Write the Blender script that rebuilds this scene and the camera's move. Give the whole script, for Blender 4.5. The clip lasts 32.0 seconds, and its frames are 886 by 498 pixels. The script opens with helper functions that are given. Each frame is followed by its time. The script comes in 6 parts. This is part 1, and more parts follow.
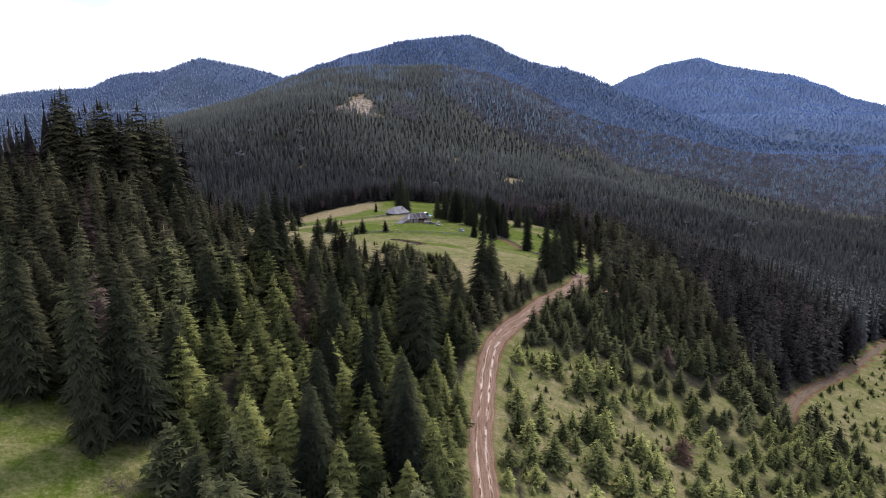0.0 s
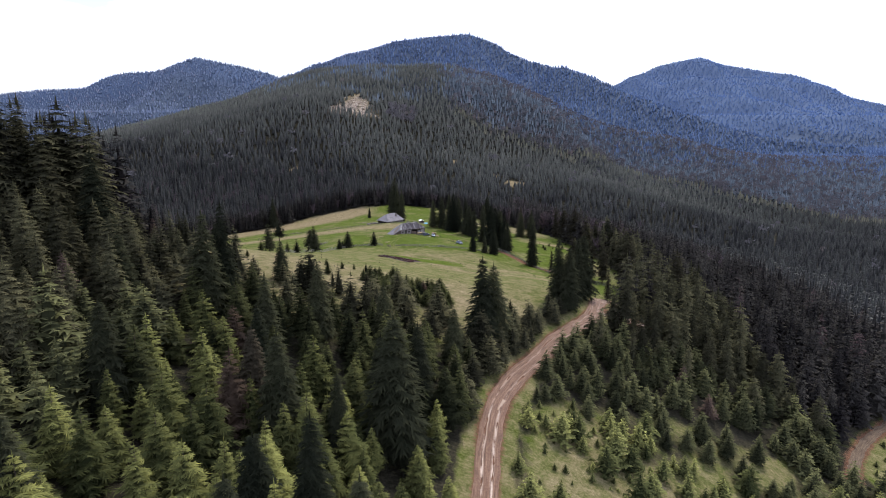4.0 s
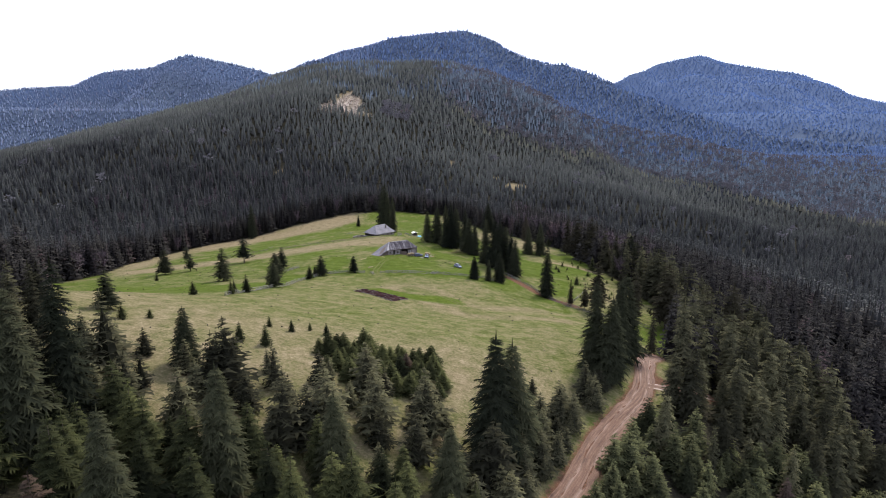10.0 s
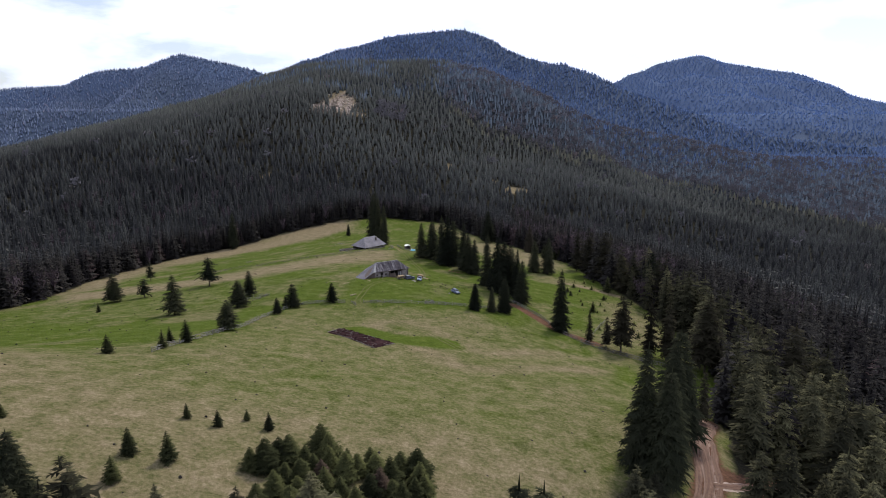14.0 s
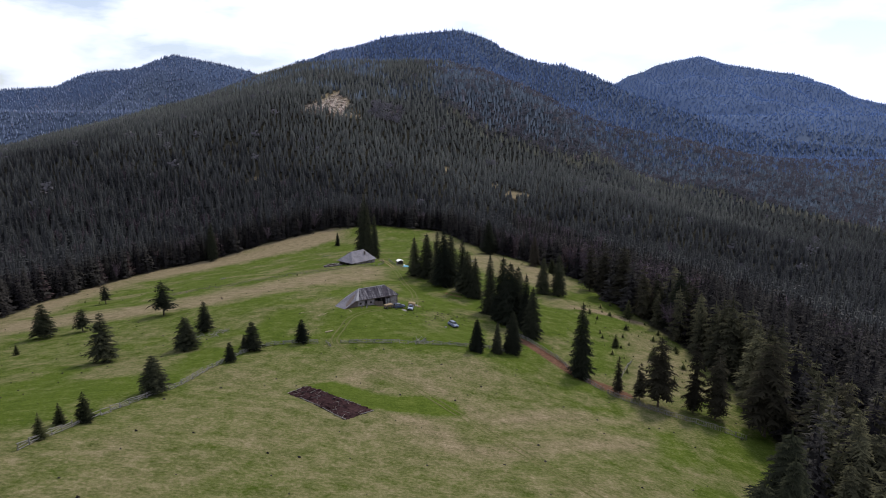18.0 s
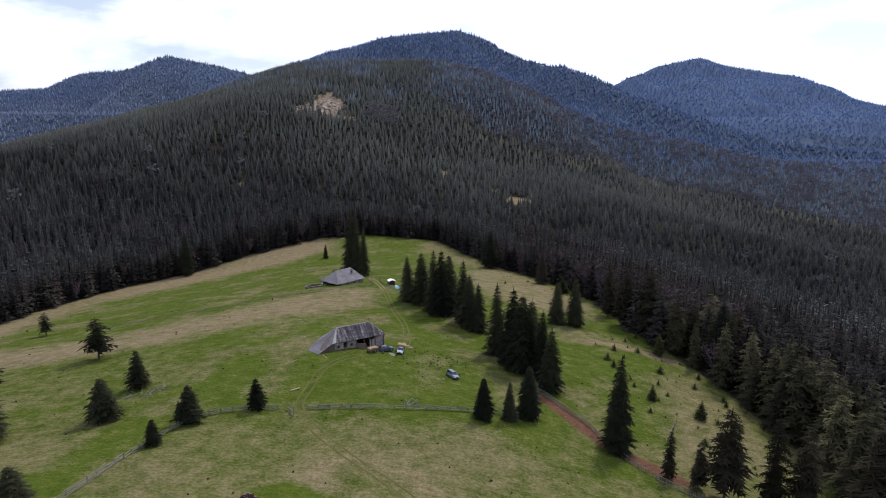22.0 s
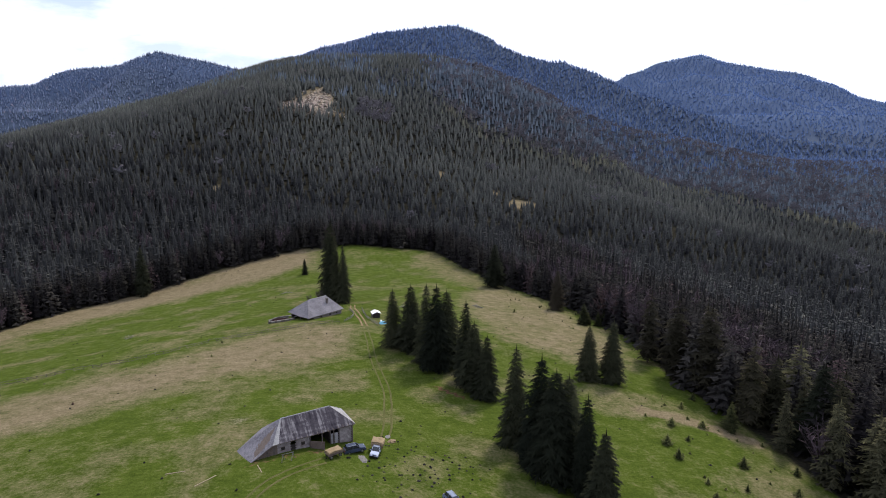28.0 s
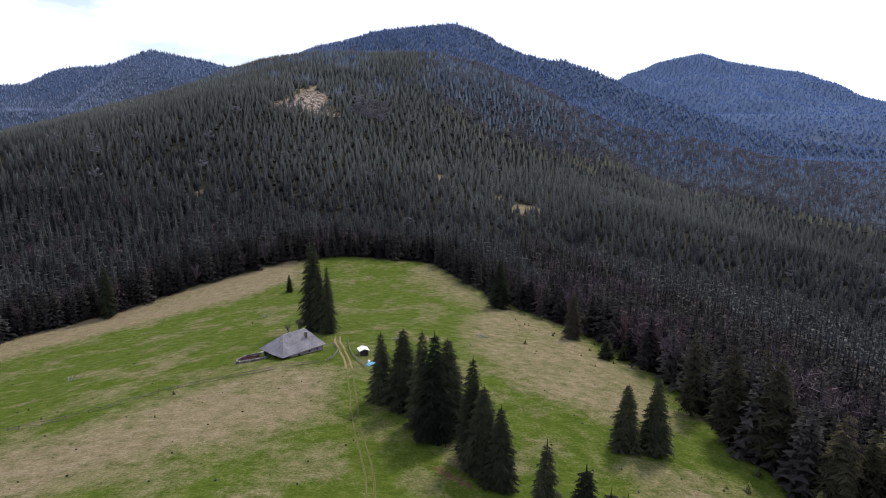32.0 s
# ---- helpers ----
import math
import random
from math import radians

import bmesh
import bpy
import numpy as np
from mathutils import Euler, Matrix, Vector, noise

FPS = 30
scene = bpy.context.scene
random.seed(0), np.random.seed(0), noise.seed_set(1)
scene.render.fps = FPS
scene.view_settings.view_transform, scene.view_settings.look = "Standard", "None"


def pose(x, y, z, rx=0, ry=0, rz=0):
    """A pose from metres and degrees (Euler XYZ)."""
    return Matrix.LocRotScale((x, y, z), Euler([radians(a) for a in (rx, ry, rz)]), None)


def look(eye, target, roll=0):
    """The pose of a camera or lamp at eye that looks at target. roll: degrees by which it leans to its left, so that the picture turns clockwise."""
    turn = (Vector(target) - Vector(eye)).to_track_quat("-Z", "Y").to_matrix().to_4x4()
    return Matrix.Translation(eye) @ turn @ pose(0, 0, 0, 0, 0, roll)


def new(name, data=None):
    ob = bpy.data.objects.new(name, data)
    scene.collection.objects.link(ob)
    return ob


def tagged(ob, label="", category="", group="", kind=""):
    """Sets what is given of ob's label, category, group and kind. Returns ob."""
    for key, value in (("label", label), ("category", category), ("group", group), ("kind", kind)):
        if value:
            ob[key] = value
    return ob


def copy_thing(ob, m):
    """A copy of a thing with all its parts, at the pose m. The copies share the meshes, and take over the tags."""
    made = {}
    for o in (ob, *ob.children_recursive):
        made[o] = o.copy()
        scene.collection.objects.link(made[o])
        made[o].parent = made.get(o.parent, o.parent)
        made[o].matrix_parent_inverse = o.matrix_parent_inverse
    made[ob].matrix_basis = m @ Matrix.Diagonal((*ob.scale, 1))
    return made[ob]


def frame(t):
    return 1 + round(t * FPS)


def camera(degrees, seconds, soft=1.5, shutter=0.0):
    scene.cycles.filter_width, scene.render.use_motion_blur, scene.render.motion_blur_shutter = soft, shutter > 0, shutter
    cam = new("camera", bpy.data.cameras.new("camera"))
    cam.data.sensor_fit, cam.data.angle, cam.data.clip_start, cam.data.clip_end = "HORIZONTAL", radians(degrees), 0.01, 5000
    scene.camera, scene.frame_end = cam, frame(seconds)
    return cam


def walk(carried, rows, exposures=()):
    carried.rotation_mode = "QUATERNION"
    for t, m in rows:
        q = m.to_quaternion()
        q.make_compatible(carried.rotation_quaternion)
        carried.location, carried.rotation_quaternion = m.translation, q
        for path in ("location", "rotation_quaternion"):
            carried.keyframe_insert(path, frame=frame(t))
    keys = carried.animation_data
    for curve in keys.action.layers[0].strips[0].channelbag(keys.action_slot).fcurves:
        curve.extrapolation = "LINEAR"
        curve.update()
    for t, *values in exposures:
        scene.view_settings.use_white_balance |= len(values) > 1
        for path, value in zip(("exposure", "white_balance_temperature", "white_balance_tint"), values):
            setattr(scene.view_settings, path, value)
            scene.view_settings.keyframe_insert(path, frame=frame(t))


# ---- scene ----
cam = camera(72.00, 32.0, 1.0)
PATH = [
    (0.0, pose(17.34, -379.44, 62.04, 78.259, 0.000, 0.495)),
    (1.0, pose(17.93, -370.38, 62.06, 78.298, 0.000, 0.522)),
    (2.0, pose(18.47, -361.24, 62.07, 78.323, 0.000, 0.489)),
    (3.0, pose(18.87, -351.99, 62.05, 78.320, 0.000, 0.464)),
    (6.0, pose(19.35, -324.07, 61.91, 78.247, 0.000, 0.360)),
    (7.0, pose(19.44, -314.71, 61.95, 78.189, 0.000, 0.331)),
    (8.0, pose(19.57, -305.25, 62.07, 78.215, 0.000, 0.287)),
    (9.0, pose(19.66, -295.78, 62.24, 78.230, 0.000, 0.262)),
    (10.0, pose(19.81, -286.03, 62.45, 78.187, 0.000, 0.199)),
    (11.0, pose(20.01, -276.03, 62.70, 78.223, 0.000, 0.114)),
    (12.0, pose(20.20, -265.89, 62.95, 78.301, 0.000, 0.078)),
    (13.0, pose(20.40, -255.87, 63.09, 78.298, 0.000, 0.045)),
    (14.0, pose(20.61, -246.02, 63.06, 78.227, 0.000, -0.040)),
    (17.0, pose(21.44, -216.64, 62.71, 78.327, 0.000, -0.201)),
    (18.0, pose(21.53, -206.59, 62.63, 78.382, 0.000, -0.235)),
    (19.0, pose(21.63, -196.29, 62.61, 78.428, 0.000, -0.274)),
    (20.0, pose(21.74, -186.10, 62.63, 78.542, 0.000, -0.329)),
    (21.0, pose(21.82, -176.12, 62.58, 78.568, 0.000, -0.391)),
    (22.0, pose(21.97, -166.20, 62.47, 78.573, 0.000, -0.444)),
    (23.0, pose(22.15, -156.44, 62.26, 78.590, 0.000, -0.506)),
    (24.0, pose(22.28, -146.83, 62.01, 78.608, 0.000, -0.566)),
    (25.0, pose(22.45, -137.32, 61.81, 78.568, 0.000, -0.633)),
    (28.0, pose(22.79, -108.64, 61.60, 78.385, 0.000, -0.713)),
    (29.0, pose(22.95, -99.03, 61.71, 78.314, 0.000, -0.731)),
    (30.0, pose(22.95, -89.40, 61.97, 78.329, 0.000, -0.765)),
    (31.0, pose(22.94, -79.84, 62.31, 78.335, 0.000, -0.789)),
    (32.0, pose(22.97, -70.35, 62.67, 78.319, 0.000, -0.821)),
]
EXPO = [(0.0, 0.46), (2.0, 0.70), (3.0, 0.46), (4.0, 0.48), (6.0, 0.58), (10.0, 0.58), (12.0, 0.06), (13.0, 0.2), (14.0, -0.05), (17.0, -0.14), (19.0, -0.1), (20.0, -0.12), (21.0, 0.05), (22.0, -0.08), (24.0, 0.06), (25.0, -0.02), (28.0, 0.06), (30.0, 0.03), (31.0, 0.12), (32.0, 0.14)]
SKY, SUN = 1.10, 3.6
walk(cam, PATH, EXPO)

# ---- daylight: a bright, broken overcast with a soft high sun ----
SUN_FROM = Vector((0.42, 0.72, 0.92)).normalized()
world = bpy.data.worlds.new("sky")
scene.world = world
world.use_nodes = True
wn, wl = world.node_tree.nodes, world.node_tree.links
wn.clear()
w_out = wn.new("ShaderNodeOutputWorld")
w_bg = wn.new("ShaderNodeBackground")
w_sky = wn.new("ShaderNodeTexSky")
w_sky.sky_type, w_sky.sun_disc = "NISHITA", False
w_sky.sun_elevation = math.asin(SUN_FROM.z)
w_sky.sun_rotation = math.atan2(SUN_FROM.x, SUN_FROM.y)
w_dim = wn.new("ShaderNodeVectorMath")
w_dim.operation = "SCALE"
w_dim.inputs["Scale"].default_value = 0.105
w_coord = wn.new("ShaderNodeTexCoord")
w_map = wn.new("ShaderNodeMapping")
w_map.inputs["Scale"].default_value = (1.0, 1.0, 3.2)
w_map.inputs["Location"].default_value = (0.15, 0.1, 0.23)
w_noise = wn.new("ShaderNodeTexNoise")
w_noise.inputs["Scale"].default_value = 4.2
w_noise.inputs["Detail"].default_value = 7.0
w_noise.inputs["Roughness"].default_value = 0.55
w_ramp = wn.new("ShaderNodeValToRGB")
w_ramp.color_ramp.elements[0].position, w_ramp.color_ramp.elements[0].color = 0.40, (0.35, 0.35, 0.35, 1)
w_ramp.color_ramp.elements[1].position, w_ramp.color_ramp.elements[1].color = 0.53, (1, 1, 1, 1)
w_mix = wn.new("ShaderNodeMix")
w_mix.data_type = "RGBA"
w_mix.inputs["B"].default_value = (1.06, 1.13, 1.42, 1)
wl.new(w_coord.outputs["Generated"], w_map.inputs["Vector"])
wl.new(w_map.outputs["Vector"], w_noise.inputs["Vector"])
wl.new(w_noise.outputs["Fac"], w_ramp.inputs["Fac"])
wl.new(w_sky.outputs["Color"], w_dim.inputs[0])
wl.new(w_dim.outputs["Vector"], w_mix.inputs["A"])
wl.new(w_ramp.outputs["Color"], w_mix.inputs["Factor"])
wl.new(w_mix.outputs["Result"], w_bg.inputs["Color"])
w_bg.inputs["Strength"].default_value = SKY
wl.new(w_bg.outputs["Background"], w_out.inputs["Surface"])

sun = new("sun", bpy.data.lights.new("sun", "SUN"))
sun.data.energy, sun.data.angle, sun.data.color = SUN, radians(9.0), (1.0, 0.94, 0.84)
sun.matrix_world = look((0, 0, 400), Vector((0, 0, 400)) - SUN_FROM)


# ---- materials ----
class Nodes:
    """Helpers for building a node material."""

    def __init__(self, name, rough=0.8, metal=0.0, spec=0.3):
        self.mat = bpy.data.materials.new(name)
        self.mat.use_nodes = True
        self.tree = self.mat.node_tree
        self.bsdf = self.tree.nodes["Principled BSDF"]
        self.bsdf.inputs["Roughness"].default_value = rough
        self.bsdf.inputs["Metallic"].default_value = metal
        self.bsdf.inputs["Specular IOR Level"].default_value = spec

    def node(self, kind, **values):
        n = self.tree.nodes.new(kind)
        for k, v in values.items():
            n.inputs[k].default_value = v
        return n

    def link(self, a, b):
        self.tree.links.new(a, b)

    def noise(self, scale, detail=4.0, rough=0.55, stretch=None):
        geo = self.tree.nodes.new("ShaderNodeNewGeometry")
        n = self.node("ShaderNodeTexNoise", Scale=scale, Detail=detail, Roughness=rough)
        if stretch:
            m = self.node("ShaderNodeMapping", Scale=stretch)
            self.link(geo.outputs["Position"], m.inputs["Vector"])
            self.link(m.outputs["Vector"], n.inputs["Vector"])
        else:
            self.link(geo.outputs["Position"], n.inputs["Vector"])
        return n.outputs["Fac"]

    def ramp(self, fac, *stops):
        r = self.tree.nodes.new("ShaderNodeValToRGB")
        e = r.color_ramp.elements
        while len(e) < len(stops):
            e.new(0.5)
        for el, (p, c) in zip(e, stops):
            el.position, el.color = p, (*c, 1)
        self.link(fac, r.inputs["Fac"])
        return r.outputs["Color"]

    def mix(self, fac, a, b, mode="MIX"):
        m = self.tree.nodes.new("ShaderNodeMix")
        m.data_type, m.blend_type = "RGBA", mode
        for value, key in ((fac, "Factor"), (a, "A"), (b, "B")):
            if isinstance(value, (int, float)):
                m.inputs[key].default_value = value
            elif isinstance(value, tuple):
                m.inputs[key].default_value = (*value, 1)
            else:
                self.link(value, m.inputs[key])
        return m.outputs["Result"]

    def math(self, op, a, b=0.0):
        m = self.tree.nodes.new("ShaderNodeMath")
        m.operation = op
        for i, v in enumerate((a, b)):
            if isinstance(v, (int, float)):
                m.inputs[i].default_value = v
            else:
                self.link(v, m.inputs[i])
        return m.outputs[0]

    def attribute(self, name):
        a = self.tree.nodes.new("ShaderNodeAttribute")
        a.attribute_name = name
        return a.outputs["Fac"]

    def chance(self, what):
        if what == "object":
            return self.tree.nodes.new("ShaderNodeObjectInfo").outputs["Random"]
        return self.tree.nodes.new("ShaderNodeNewGeometry").outputs["Random Per Island"]

    def colour(self, socket):
        if isinstance(socket, tuple):
            self.bsdf.inputs["Base Color"].default_value = (*socket, 1)
        else:
            self.link(socket, self.bsdf.inputs["Base Color"])
        return self

    def bump(self, fac, strength, distance):
        b = self.node("ShaderNodeBump", Strength=strength, Distance=distance)
        self.link(fac, b.inputs["Height"])
        self.link(b.outputs["Normal"], self.bsdf.inputs["Normal"])
        return self


def plain(name, dark, light, scale, rough=0.8, metal=0.0, stretch=None, bump=0.3, spec=0.3):
    """A surface of two tones with grain at two sizes."""
    n = Nodes(name, rough, metal, spec)
    fine, coarse = n.noise(scale, 5.0, 0.6, stretch), n.noise(scale * 0.13, 3.0)
    both = n.math("ADD", n.math("MULTIPLY", fine, 0.6), n.math("MULTIPLY", coarse, 0.4))
    n.colour(n.ramp(both, (0.3, dark), (0.7, light)))
    if bump:
        n.bump(fine, bump, 0.3 / scale)
    return n.mat


def streaked_roof(name, dark, mid, light, turn):
    """Old shingles with pale streaks that run down the slope of a roof whose ridge is turned that far."""
    n = Nodes(name, 0.9, 0.0, 0.08)
    geo = n.tree.nodes.new("ShaderNodeNewGeometry")
    spin = n.node("ShaderNodeMapping", Rotation=(0, 0, radians(-turn)))
    narrow = n.node("ShaderNodeMapping", Scale=(1.9, 0.16, 0.16))
    n.link(geo.outputs["Position"], spin.inputs["Vector"])
    n.link(spin.outputs["Vector"], narrow.inputs["Vector"])
    streak = n.node("ShaderNodeTexNoise", Scale=1.0, Detail=5.0, Roughness=0.65)
    n.link(narrow.outputs["Vector"], streak.inputs["Vector"])
    blot = n.noise(0.7, 4.0)
    s = n.math("ADD", n.math("MULTIPLY", streak.outputs["Fac"], 0.75), n.math("MULTIPLY", blot, 0.25))
    own = n.math("MULTIPLY", n.math("SUBTRACT", n.chance("object"), 0.5), 0.09)
    n.colour(n.ramp(n.math("ADD", s, own), (0.36, dark), (0.52, mid), (0.66, light)))
    n.bump(n.noise(9.0), 0.4, 0.04)
    return n.mat


def needle_material(name, dark, mid, light, brown, source):
    """Spruce needles: each tree or branch has its own tone, a few are brownish."""
    n = Nodes(name, 1.0, 0.0, 0.0)
    tone = n.attribute("tone") if source == "tone" else n.chance("object")
    leaf = n.math("MULTIPLY", n.chance("island"), 0.12)
    stand = n.math("MULTIPLY", n.noise(0.02, 3.0), 0.5)
    t = n.math("ADD", n.math("ADD", n.math("MULTIPLY", tone, 0.6), leaf), n.math("SUBTRACT", stand, 0.22))
    col = n.ramp(t, (0.1, dark), (0.5, mid), (0.95, light))
    # Inner needles go darker: shade inside the crown, painted along with old growth.
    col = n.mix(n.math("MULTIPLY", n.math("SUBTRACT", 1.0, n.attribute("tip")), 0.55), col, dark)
    # Bright tips: new growth, plus painted light on the upper boughs.
    fresh_lit = n.math("MULTIPLY", n.math("POWER", n.attribute("tip"), 1.4), n.math("ADD", 0.12, n.math("MULTIPLY", tone, 1.05)))
    col = n.mix(fresh_lit, col, tuple(1.2 * c for c in light))
    old = n.math("GREATER_THAN", tone, 0.978)
    n.colour(n.mix(old, col, brown))
    return n.mat


MAT_NEEDLE = needle_material("spruce_needles", (0.009, 0.011, 0.008), (0.022, 0.024, 0.015), (0.056, 0.057, 0.030), (0.040, 0.034, 0.024), "object")
MAT_SLIM = needle_material("thin_spruce_needles", (0.012, 0.011, 0.008), (0.027, 0.025, 0.017), (0.064, 0.056, 0.034), (0.048, 0.034, 0.027), "object")
# Young needles twice: a sunlit tone and a cloud-shaded tone.
MAT_YOUNG_SUNLIT = needle_material("sunlit_young_needles", (0.019, 0.023, 0.011), (0.076, 0.083, 0.033), (0.215, 0.216, 0.066), (0.085, 0.052, 0.038), "object")
MAT_YOUNG_SHADED = needle_material("shaded_young_needles", (0.011, 0.013, 0.008), (0.031, 0.034, 0.016), (0.084, 0.088, 0.033), (0.050, 0.036, 0.027), "object")
MAT_WOODS = needle_material("woods_needles", (0.011, 0.010, 0.011), (0.026, 0.024, 0.023), (0.058, 0.054, 0.046), (0.056, 0.040, 0.041), "tone")
MAT_YOUNG_WOODS = needle_material("young_woods_needles", (0.020, 0.025, 0.012), (0.088, 0.096, 0.040), (0.255, 0.255, 0.082), (0.075, 0.048, 0.036), "tone")
# Between young and woods needles; paints sun or shade where stands meet.
MAT_EDGE_WOODS = needle_material("edge_woods_needles", (0.014, 0.014, 0.010), (0.042, 0.041, 0.026), (0.110, 0.104, 0.054), (0.060, 0.042, 0.036), "tone")
MAT_GREEN_WOODS = needle_material("green_woods_needles", (0.014, 0.016, 0.010), (0.050, 0.053, 0.028), (0.136, 0.138, 0.060), (0.070, 0.050, 0.041), "tone")
MAT_DARK_WOODS = needle_material("dark_woods_needles", (0.011, 0.012, 0.010), (0.029, 0.029, 0.021), (0.078, 0.074, 0.044), (0.052, 0.038, 0.032), "tone")
MAT_HILL = needle_material("hill_woods_needles", (0.017, 0.017, 0.021), (0.077, 0.080, 0.078), (0.205, 0.207, 0.170), (0.138, 0.121, 0.122), "tone")

# Aerial haze is put into these four base colours, bluer with distance.
MAT_HILL_FAR = needle_material("hazed_hill_needles", (0.095, 0.116, 0.144), (0.142, 0.169, 0.203), (0.214, 0.243, 0.268), (0.209, 0.200, 0.229), "tone")
MAT_RANGE = needle_material("hazed_range_needles", (0.074, 0.112, 0.216), (0.127, 0.181, 0.303), (0.198, 0.264, 0.387), (0.166, 0.186, 0.266), "tone")
MAT_RANGE_PALE = needle_material("pale_hazed_range_needles", (0.102, 0.132, 0.207), (0.175, 0.210, 0.297), (0.276, 0.315, 0.398), (0.252, 0.245, 0.307), "tone")
MAT_FAR = needle_material("hazed_far_needles", (0.123, 0.190, 0.356), (0.141, 0.212, 0.383), (0.157, 0.230, 0.394), (0.176, 0.230, 0.373), "tone")
# Sun on the spur's crest, painted as pale yellowish needles.
MAT_CREST = needle_material("sunlit_crest_needles", (0.105, 0.102, 0.080), (0.165, 0.158, 0.118), (0.260, 0.245, 0.175), (0.20, 0.165, 0.14), "tone")
MAT_TWIGS = needle_material("bare_twigs", (0.066, 0.050, 0.059), (0.118, 0.092, 0.104), (0.185, 0.152, 0.162), (0.095, 0.066, 0.067), "tone")
MAT_TWIGS_HILL = needle_material("bare_hill_twigs", (0.105, 0.098, 0.108), (0.175, 0.163, 0.172), (0.27, 0.255, 0.26), (0.18, 0.145, 0.145), "tone")
MAT_SLASH = needle_material("felled_brushwood", (0.26, 0.21, 0.17), (0.52, 0.45, 0.37), (0.78, 0.72, 0.62), (0.25, 0.17, 0.14), "tone")
MAT_BARK = plain("spruce_bark", (0.035, 0.026, 0.02), (0.10, 0.078, 0.06), 9.0, 0.9, 0, (1, 1, 0.3), 0.5)
MAT_BARN_ROOF = streaked_roof("streaked_barn_shingles", (0.030, 0.026, 0.033), (0.066, 0.059, 0.068), (0.190, 0.178, 0.185), 29.8)
MAT_SHINGLE_LIGHT = plain("pale_grey_shingles", (0.17, 0.165, 0.17), (0.36, 0.35, 0.345), 5.0, 0.9, 0, None, 0.4, 0.08)
MAT_SHINGLE_MID = plain("mottled_grey_shingles", (0.075, 0.070, 0.080), (0.235, 0.222, 0.238), 2.6, 0.9, 0, None, 0.5, 0.08)
MAT_LOG_PALE = plain("pale_limewashed_logs", (0.13, 0.11, 0.108), (0.36, 0.325, 0.315), 1.8, 0.9, 0, None, 0.5, 0.08)
MAT_LOG = plain("grey_old_logs", (0.05, 0.041, 0.038), (0.17, 0.145, 0.132), 5.0, 0.9, 0, (1, 1, 4), 0.5, 0.08)
MAT_BOARD = plain("brown_old_boards", (0.075, 0.055, 0.045), (0.16, 0.125, 0.105), 8.0, 0.85, 0, (3, 3, 0.4), 0.4)
MAT_DARK = plain("dark_inside_wood", (0.012, 0.010, 0.009), (0.035, 0.028, 0.024), 6.0, 0.9)
MAT_RAIL = plain("grey_fence_wood", (0.095, 0.088, 0.078), (0.225, 0.21, 0.19), 11.0, 0.9, 0, None, 0.3, 0.05)
MAT_PALE = plain("fresh_cut_wood", (0.24, 0.19, 0.12), (0.40, 0.33, 0.23), 9.0, 0.9, 0, None, 0.3, 0.05)
MAT_HAY = plain("dry_hay", (0.13, 0.090, 0.050), (0.30, 0.225, 0.13), 14.0, 0.9, 0, None, 0.8)
MAT_SOIL = plain("dug_soil", (0.008, 0.005, 0.006), (0.052, 0.029, 0.029), 1.6, 1.0, 0, None, 1.0, 0.0)
MAT_STONE = plain("grey_stones", (0.08, 0.074, 0.068), (0.22, 0.205, 0.185), 5.0, 0.85, 0, None, 0.6)
MAT_TYRE = plain("tyre_rubber", (0.012, 0.012, 0.012), (0.03, 0.03, 0.03), 30.0, 0.8, 0, None, 0.1)
MAT_RIM = plain("dull_alloy", (0.25, 0.25, 0.26), (0.4, 0.4, 0.41), 20.0, 0.35, 0.9, None, 0.0)
MAT_GLASS = plain("car_window", (0.015, 0.018, 0.022), (0.03, 0.035, 0.04), 3.0, 0.06, 0, None, 0.0, 0.6)
MAT_LAMP = plain("lamp_lens", (0.45, 0.45, 0.46), (0.62, 0.62, 0.62), 20.0, 0.15, 0, None, 0.0, 0.6)
MAT_TAIL = plain("red_lamp_lens", (0.30, 0.015, 0.012), (0.42, 0.025, 0.02), 20.0, 0.2, 0, None, 0.0, 0.6)
MAT_BLUE_CAR = plain("blue_grey_car_paint", (0.10, 0.125, 0.19), (0.17, 0.20, 0.28), 1.2, 0.3, 0.3, None, 0.0, 0.6)
MAT_SILVER = plain("silver_blue_car_paint", (0.24, 0.28, 0.37), (0.36, 0.40, 0.50), 1.2, 0.3, 0.4, None, 0.0, 0.6)
MAT_NAVY = plain("dark_blue_car_paint", (0.02, 0.028, 0.055), (0.04, 0.055, 0.10), 1.2, 0.3, 0.3, None, 0.0, 0.6)
MAT_WHITE = plain("white_sheeting", (0.60, 0.60, 0.58), (0.80, 0.80, 0.79), 2.0, 0.5, 0, None, 0.1)
MAT_TARP = plain("blue_tarpaulin", (0.08, 0.28, 0.42), (0.20, 0.48, 0.62), 2.0, 0.5, 0, None, 0.3)


